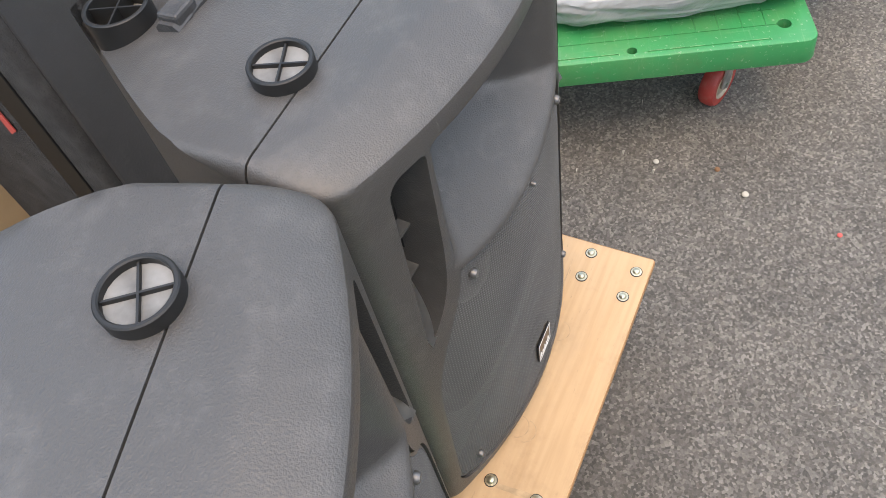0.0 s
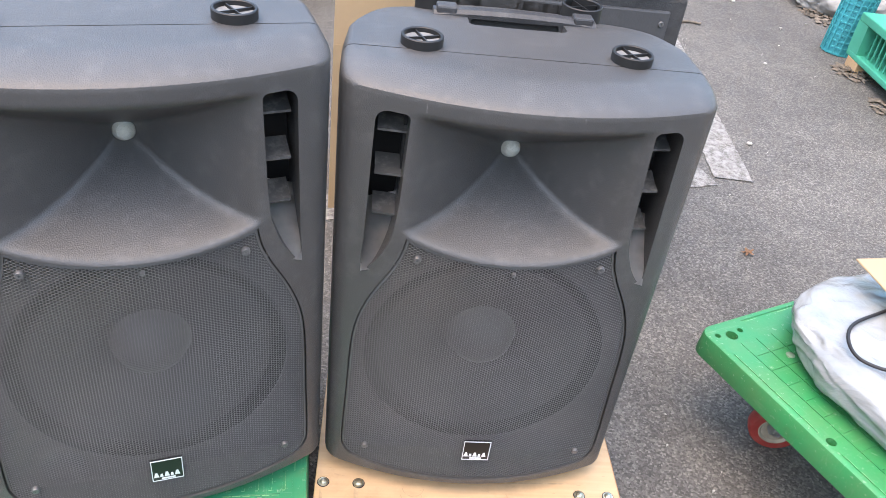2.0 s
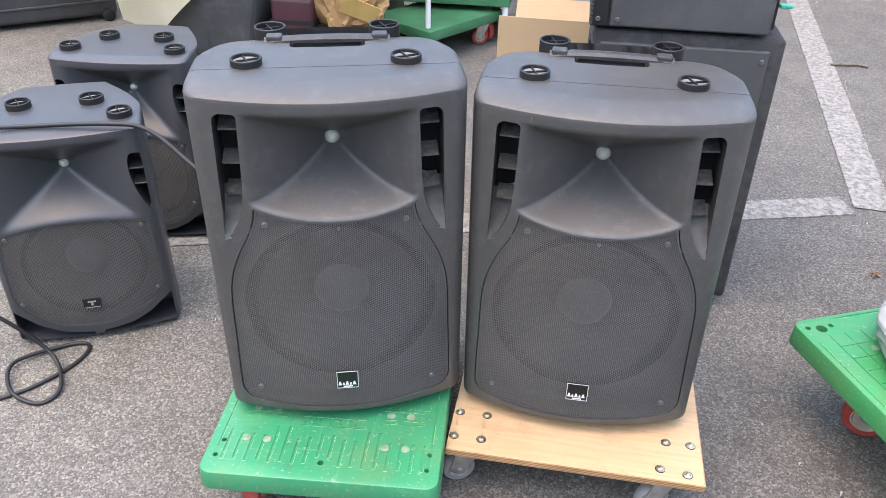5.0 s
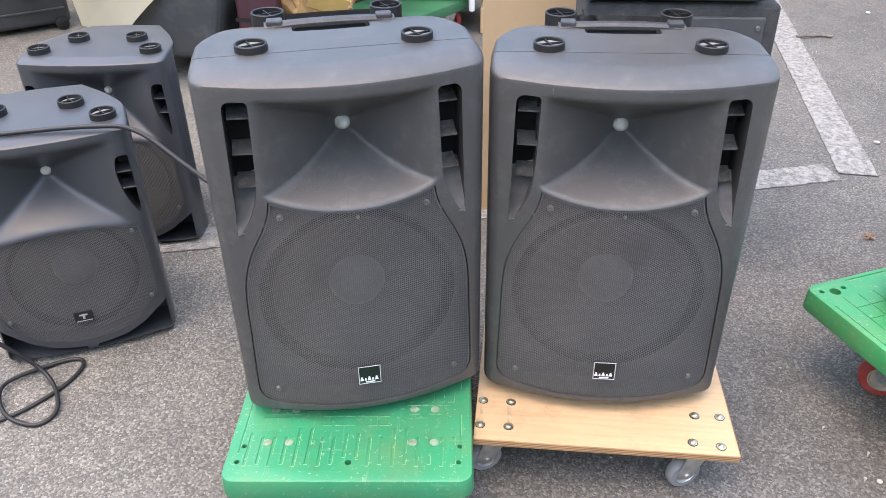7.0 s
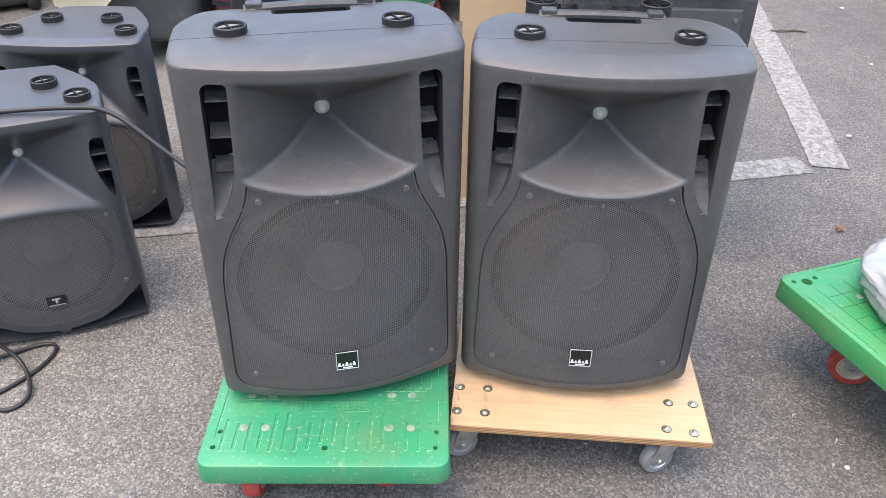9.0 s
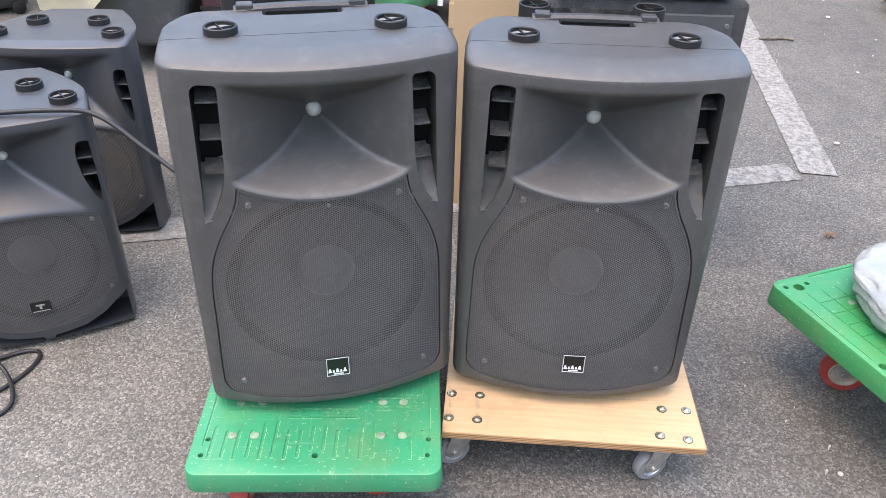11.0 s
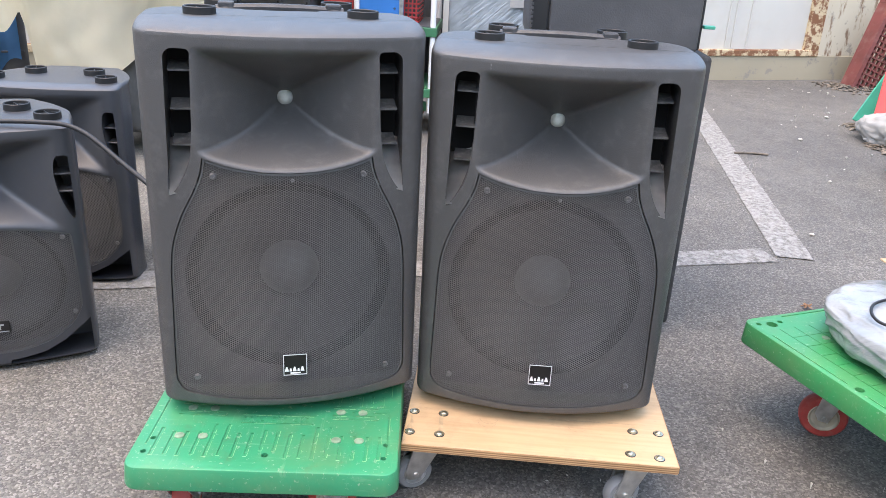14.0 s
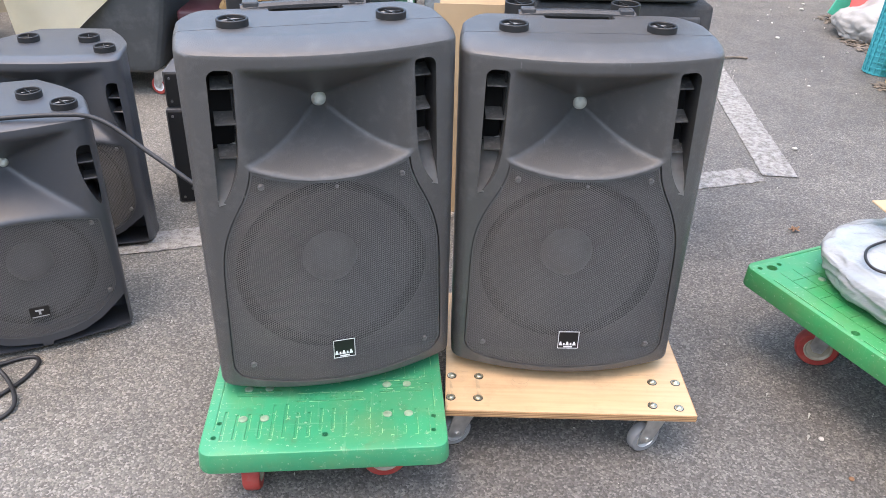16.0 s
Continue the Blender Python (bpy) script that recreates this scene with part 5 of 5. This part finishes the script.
pk = thing("parts_box", pose(-0.685, 2.27, 0), "open black plastic box stuffed with brown paper", "box")
part("tub", box(0, 0.24, 0, 0.24, 0, 0.24, 0.01, 2), CABINET, pk, "", 40)
part("rim", box(-0.006, 0.246, -0.006, 0.246, 0.2405, 0.252, 0.003), CUP, pk, "black rim")
crumpled("crumpled_paper", pose(-0.56, 2.38, 0.253), (0.12, 0.1, 0.15), KRAFT, "crumpled brown kraft paper in a black box", "paper", 4.0, 0.6, 4, 14)
sheet = part("paper_sheet", prism([(0, 0), (0.14, -0.05), (0.2, 0.03), (0.05, 0.09)], 0, 0.002), YELLOW_CARD, None)
sheet.matrix_world = pose(-0.58, 2.262, 0.33, 24, 0, -6)
tagged(sheet, "sheet of yellow card leaning on the brown paper", "paper")


# ---- covered box with cream cloth ----
def covered_box():
    c = thing("covered_case", pose(-1.422, 2.221, 0, 0, 0, 0), "large case on casters under a dark grey vinyl cover", "case")
    bm = box(0, 0.53, 0, 0.6, 0.1, 1.1, 0.04, 3)
    bmesh.ops.subdivide_edges(bm, edges=bm.edges, cuts=5, use_grid_fill=True)
    for v in bm.verts:
        v.co += 0.02 * Vector((noise.noise(v.co * 3), noise.noise(v.co * 3 + Vector((4, 0, 0))), 0))
        v.co.x -= 0.2 * max(0.0, 0.5 - v.co.z) * (1 if v.co.x > 0.28 else 0)
    part("cover", bm, COVER, c, "dark grey vinyl cover", 50)
    for x, y, t in ((0.1, 0.1, 20), (0.44, 0.06, 160), (0.1, 0.5, 60), (0.46, 0.5, 220)):
        caster(c, x, y, 0.12, 0.04, t, RED, WHITE, ZINC, 0.03, 0.02)


covered_box()


def cream_cloth():
    """A sheet of vinyl that hangs over the case, its lower edge running to a slanting point."""
    bm = bmesh.new()
    nu, nv = 110, 40
    g = []
    for i in range(nu + 1):
        x = -2.05 + 1.55 * i / nu
        low = float(np.interp(x, (-2.05, -1.72, -1.63, -1.6, -1.585, -1.404, -1.3, -1.14, -1.098, -0.772, -0.64, -0.5), (0.48, 0.53, 0.62, 0.5, 0.27, 0.235, 0.33, 0.49, 0.535, 0.72, 0.787, 0.9))) + 0.006 * math.sin(x * 23)
        col = []
        for j in range(nv + 1):
            z = low + (1.14 - low) * min(1.0, j / (nv * 0.8))
            back = max(0.0, j / nv - 0.8) * 2.2
            y = 2.28 + 0.035 * math.sin(x * 11 + z * 3) + 0.03 * noise.noise(Vector((x * 4, z * 3, 1))) + 0.012 * noise.noise(Vector((x * 13, z * 9, 3)))
            col.append(bm.verts.new((x, y + back, z + (0.02 * noise.noise(Vector((x * 3, back * 5, 0))) if back else 0))))
        g.append(col)
    for a, b in zip(g, g[1:]):
        for j in range(nv):
            bm.faces.new((a[j], b[j], b[j + 1], a[j + 1]))
    bmesh.ops.solidify(bm, geom=bm.faces, thickness=0.003)
    ob = part("cloth", bm, CREAM, None, "", 60)
    ob.matrix_world = pose(0.062, -0.121, -0.015)
    tagged(ob, "cream vinyl sheet draped over a dark covered case", "cloth")


cream_cloth()


def wheeled_case():
    c = thing("wheeled_case", pose(-2.029, 2.984, 0, 0, 0, 36), "large black plastic case with small wheels on the asphalt", "case")
    part("shell", box(-0.8, 0, 0, 0.32, 0.025, 0.54, 0.025, 3), CABINET, c, "black ribbed shell", 40)
    for z in (0.1, 0.3, 0.5):
        part("rib", box(-0.78, -0.02, -0.008, 0.001, z, z + 0.012, 0.003), CABINET, c)
    for x in (-0.74, -0.05):
        part("wheel", lathe([(0, -0.02), (0.022, -0.02), (0.032, -0.016), (0.032, 0.016), (0.022, 0.02), (0, 0.02)], 20, "y", (x, -0.012, 0.032)), CUP, c, "small black wheel", 40)
    bm = bmesh.new()
    rows = []
    for i in range(19):
        u = i / 18
        x = -0.34 + 0.3 * u
        rim = 0.2 + 0.1 * abs(u - 0.45) + 0.03 * math.sin(u * 9)
        col = []
        for j in range(13):
            v = j / 12
            z = min(0.548, rim + (0.64 - rim) * v)
            y = -0.018 - 0.014 * math.sin(u * 14 + v * 2) + (max(0.0, v - 0.8) * 1.0)
            col.append(bm.verts.new((x, y, z)))
        rows.append(col)
    for p, q in zip(rows, rows[1:]):
        for j in range(12):
            bm.faces.new((p[j], q[j], q[j + 1], p[j + 1]))
    bmesh.ops.solidify(bm, geom=bm.faces, thickness=0.003)
    sh = part("blue_sheet", bm, TARP, None, "", 50)
    sh.matrix_world = pose(-2.029, 2.984, 0, 0, 0, 36)
    tagged(sh, "folded blue plastic sheet hanging over the black case", "plastic sheet")


wheeled_case()


# ---- the far right: sack, sheets, net roll, pallet, crates ----
crumpled("sack", pose(2.76, 3.457, 0, 0, 0, 20), (0.27, 0.24, 0.125), SACK, "slumped white woven sack on the asphalt", "sack", 1.0, 0.2, 5, 70)


def leaning_sheets():
    for name, mt, x0, rot, pts in (("green_sheet", CONE_GREEN, 2.546, 12, [(0.0, 0.1), (0.2, 0.0), (0.42, 0.42), (0.3, 0.52)]), ("red_sheet", CONE_RED, 2.586, 6, [(0.0, 0.12), (0.26, 0.06), (0.36, 0.5), (0.06, 0.46)])):
        ob = part(name, prism(pts, 0, 0.012), mt, None, "")
        ob.matrix_world = pose(x0, 3.694 if mt is CONE_GREEN else 3.534, -0.02, -14, 0, rot)
        tagged(ob, "bent %s plastic sheet leaning behind the sack" % name.split("_")[0], "plastic sheet")
    h = part("broom_handle", tube([(2.746, 3.554, 0.44), (3.126, 3.454, 0.22)], 0.016), CABLE, None, "", 40)
    tagged(h, "short dark handle with a red end leaning on the sheets", "handle")


leaning_sheets()


def net_roll():
    t = thing("net_roll", pose(2.415, 2.79, 0, 0, 3, 0), "upright roll of teal plastic netting", "net roll")
    part("core", lathe([(0, 0), (0.07, 0), (0.07, 0.75), (0, 0.75)], 28), TEAL, t, "", 40)
    bm = bmesh.new()
    for z in np.arange(0.0, 0.75, 0.028):
        lathe([(0.0715, z), (0.0745, z + 0.001), (0.0745, z + 0.008), (0.0715, z + 0.009)], 28, bm=bm)
    part("hoops", bm, TEAL, t)
    one = part("strand", box(0.0715, 0.0775, -0.003, 0.003, 0, 0.75), TEAL, t)
    for k in range(1, 16):
        again(one, pose(0, 0, 0, 0, 0, 22.5 * k))


net_roll()


def green_pallet():
    p = thing("plastic_pallet", pose(2.36, 2.638, 0, 0, 0, -4), "green plastic pallet with open sides", "pallet")
    part("top_deck", box(0, 1.0, -1.0, 0, 0.2, 0.235, 0.005), CONE_GREEN, p)
    part("bottom_deck", box(0, 1.0, -1.0, 0, 0.05, 0.075, 0.005), CONE_GREEN, p)
    for y in (-0.06, -0.5, -0.97):
        part("block", box(0.0, 1.0, y - 0.03, y + 0.06, 0.075, 0.2), CONE_GREEN, p)
    bm = bmesh.new()
    for k in range(22):
        box(0.03, 0.036, -0.93 + 0.038 * k, -0.922 + 0.038 * k, 0.075, 0.2, bm=bm)
    part("ribs", bm, CONE_GREEN, p)
    for y in (-0.08, -0.92):
        part("runner", box(0.0, 1.0, y - 0.05, y + 0.05, 0, 0.05), PLY, p, "wooden runner")
    b = thing("flat_carton", pose(2.514, 1.766, 0.237, 0, 0, 0), "flat brown cardboard box on the green pallet", "cardboard box")
    part("carton", box(0, 0.7, 0, 0.76, 0, 0.3, 0.004), CARD, b)


green_pallet()


def lattice_crate(m):
    c = thing("lattice_crate", m, "faded red plastic crate leaning against the wall", "crate", "red crates by the wall")
    bm = bmesh.new()
    for z in np.arange(0, 0.72, 0.045):
        box(0, 0.5, 0, 0.03, z, z + 0.012, bm=bm)
    for x in np.arange(0, 0.5, 0.045):
        box(x, x + 0.012, 0.001, 0.029, 0, 0.72, bm=bm)
    part("lattice", bm, BRICKRED, c)
    bm = box(-0.02, 0.52, -0.02, 0.12, 0.69, 0.735, 0.004)
    box(-0.02, 0.52, -0.02, 0.12, -0.015, 0.02, 0.004, bm=bm)
    box(-0.02, 0.015, -0.02, 0.12, 0.02, 0.69, bm=bm)
    box(0.49, 0.52, -0.02, 0.12, 0.02, 0.69, bm=bm)
    part("frame", bm, BRICKRED, c)
    # solid black block paints the darkness of a handhold; nothing is cut
    part("dark_slot", box(0.16, 0.34, -0.022, 0.0, 0.3, 0.6, 0.003), DARK, c, "black block for a dark handhold")
    return c


lc = lattice_crate(pose(3.259, 5.437, 0.0, -6, 20, 14))
copy_thing(lc, pose(3.71, 5.233, 0.0, -6, 12, 5))


# ---- litter, leaves and small stones ----
def scatter(name, spots, count, size, material, label, category, flat=0.35):
    rng = random.Random(7)
    bm = bmesh.new()
    for _ in range(count):
        cx, cy, r = spots[rng.randrange(len(spots))]
        a, d = rng.random() * 6.28, r * rng.random() ** 0.7
        x, y, s = cx + d * math.cos(a), cy + d * math.sin(a), size * (0.4 + rng.random())
        t, k = rng.random() * 6.28, 0.3 + 0.5 * rng.random()
        z = 0.001 + 0.02 * max(0.0, 1 - d / r) * rng.random()
        tip = [bm.verts.new((x + s * math.cos(t + q) * (1 if q % 3.14 < 0.1 else k), y + s * math.sin(t + q) * (1 if q % 3.14 < 0.1 else k), z + rng.random() * s * flat)) for q in (0, 1.57, 3.14, 4.71)]
        up = bm.verts.new((x, y, z + s * flat + 0.002))
        lowv = bm.verts.new((x, y, 0.0))
        for q in range(4):
            bm.faces.new((tip[q], tip[(q + 1) % 4], up))
            bm.faces.new((tip[(q + 1) % 4], tip[q], lowv))
    ob = part(name, bm, material)
    return tagged(ob, label, category, kind="stuff")


scatter("leaf_litter", [(3.19, 5.43, 0.25), (3.42, 5.25, 0.35), (2.68, 3.82, 0.14), (2.57, 3.33, 0.1), (2.63, 3.18, 0.15), (2.38, 2.52, 0.1), (2.38, 2.16, 0.12)], 900, 0.02, LITTER, "dry leaves and twigs heaped by the wall and sack", "litter")
scatter("pale_chips", [(2.63, 3.87, 0.5), (2.4, 4.26, 0.6), (2.96, 4.97, 0.5), (2.4, 2.89, 0.4)], 45, 0.009, CHIP, "pale stone chips scattered on the asphalt", "chips")
scatter("grit", [(0.9, 0.9, 1.3), (1.3, 0.2, 0.9), (-0.9, 0.2, 0.8), (0.0, -0.3, 0.8), (1.6, 2.6, 1.0)], 120, 0.0025, CHIP, "fine pale grit on the asphalt", "grit")


def pebble(x, y, r, material, label):
    bm = bmesh.new()
    bmesh.ops.create_icosphere(bm, subdivisions=2, radius=r)
    for v in bm.verts:
        v.co *= 1 + 0.3 * noise.noise(v.co * 90 + Vector((x, y, 0)))
        v.co.z = v.co.z * 0.6 + r * 0.5
    ob = part("pebble", bm, material, None, "", 40)
    ob.matrix_world = pose(x, y, 0)
    tagged(ob, label, "pebble", "loose pebbles")


for x, y, r in ((1.598, 1.769, 0.01), (2.544, 4.092, 0.014), (1.036, 0.173, 0.006), (1.005, -0.001, 0.007), (2.13, 3.392, 0.012), (1.967, 2.543, 0.008)):
    pebble(x, y, r, CHIP, "small pale pebble on the asphalt")
pebble(0.963, -0.17, 0.005, CONE_RED, "tiny red plastic fragment on the asphalt")
pebble(1.05, 0.06, 0.006, LEAF, "tiny orange brown fragment on the asphalt")


def dry_leaf(x, y, s, turn):
    bm = bmesh.new()
    rim = [(s * (1 + 0.45 * math.cos(5 * a)) * math.cos(a), 0.7 * s * (1 + 0.45 * math.cos(5 * a)) * math.sin(a)) for a in [2 * math.pi * k / 40 for k in range(40)]]
    v = [bm.verts.new((p, q, 0.006 + 0.012 * abs(noise.noise(Vector((p * 60, q * 60, 0)))))) for p, q in rim]
    c = bm.verts.new((0, 0, 0.008))
    for k in range(40):
        bm.faces.new((v[k], v[(k + 1) % 40], c))
    ob = part("dry_leaf", bm, LEAF)
    ob.matrix_world = pose(x, y, 0, 0, 0, turn)
    tagged(ob, "curled brown leaf lying on the asphalt", "leaf")


dry_leaf(1.338, 1.105, 0.016, 30)
tw = part("twig", tube([(1.645, 2.97, 0.008), (1.698, 2.965, 0.012), (1.773, 2.993, 0.006), (1.816, 2.966, 0.01)], 0.006), LITTER, None, "", 40)
tagged(tw, "short dry twig on the asphalt", "twig")
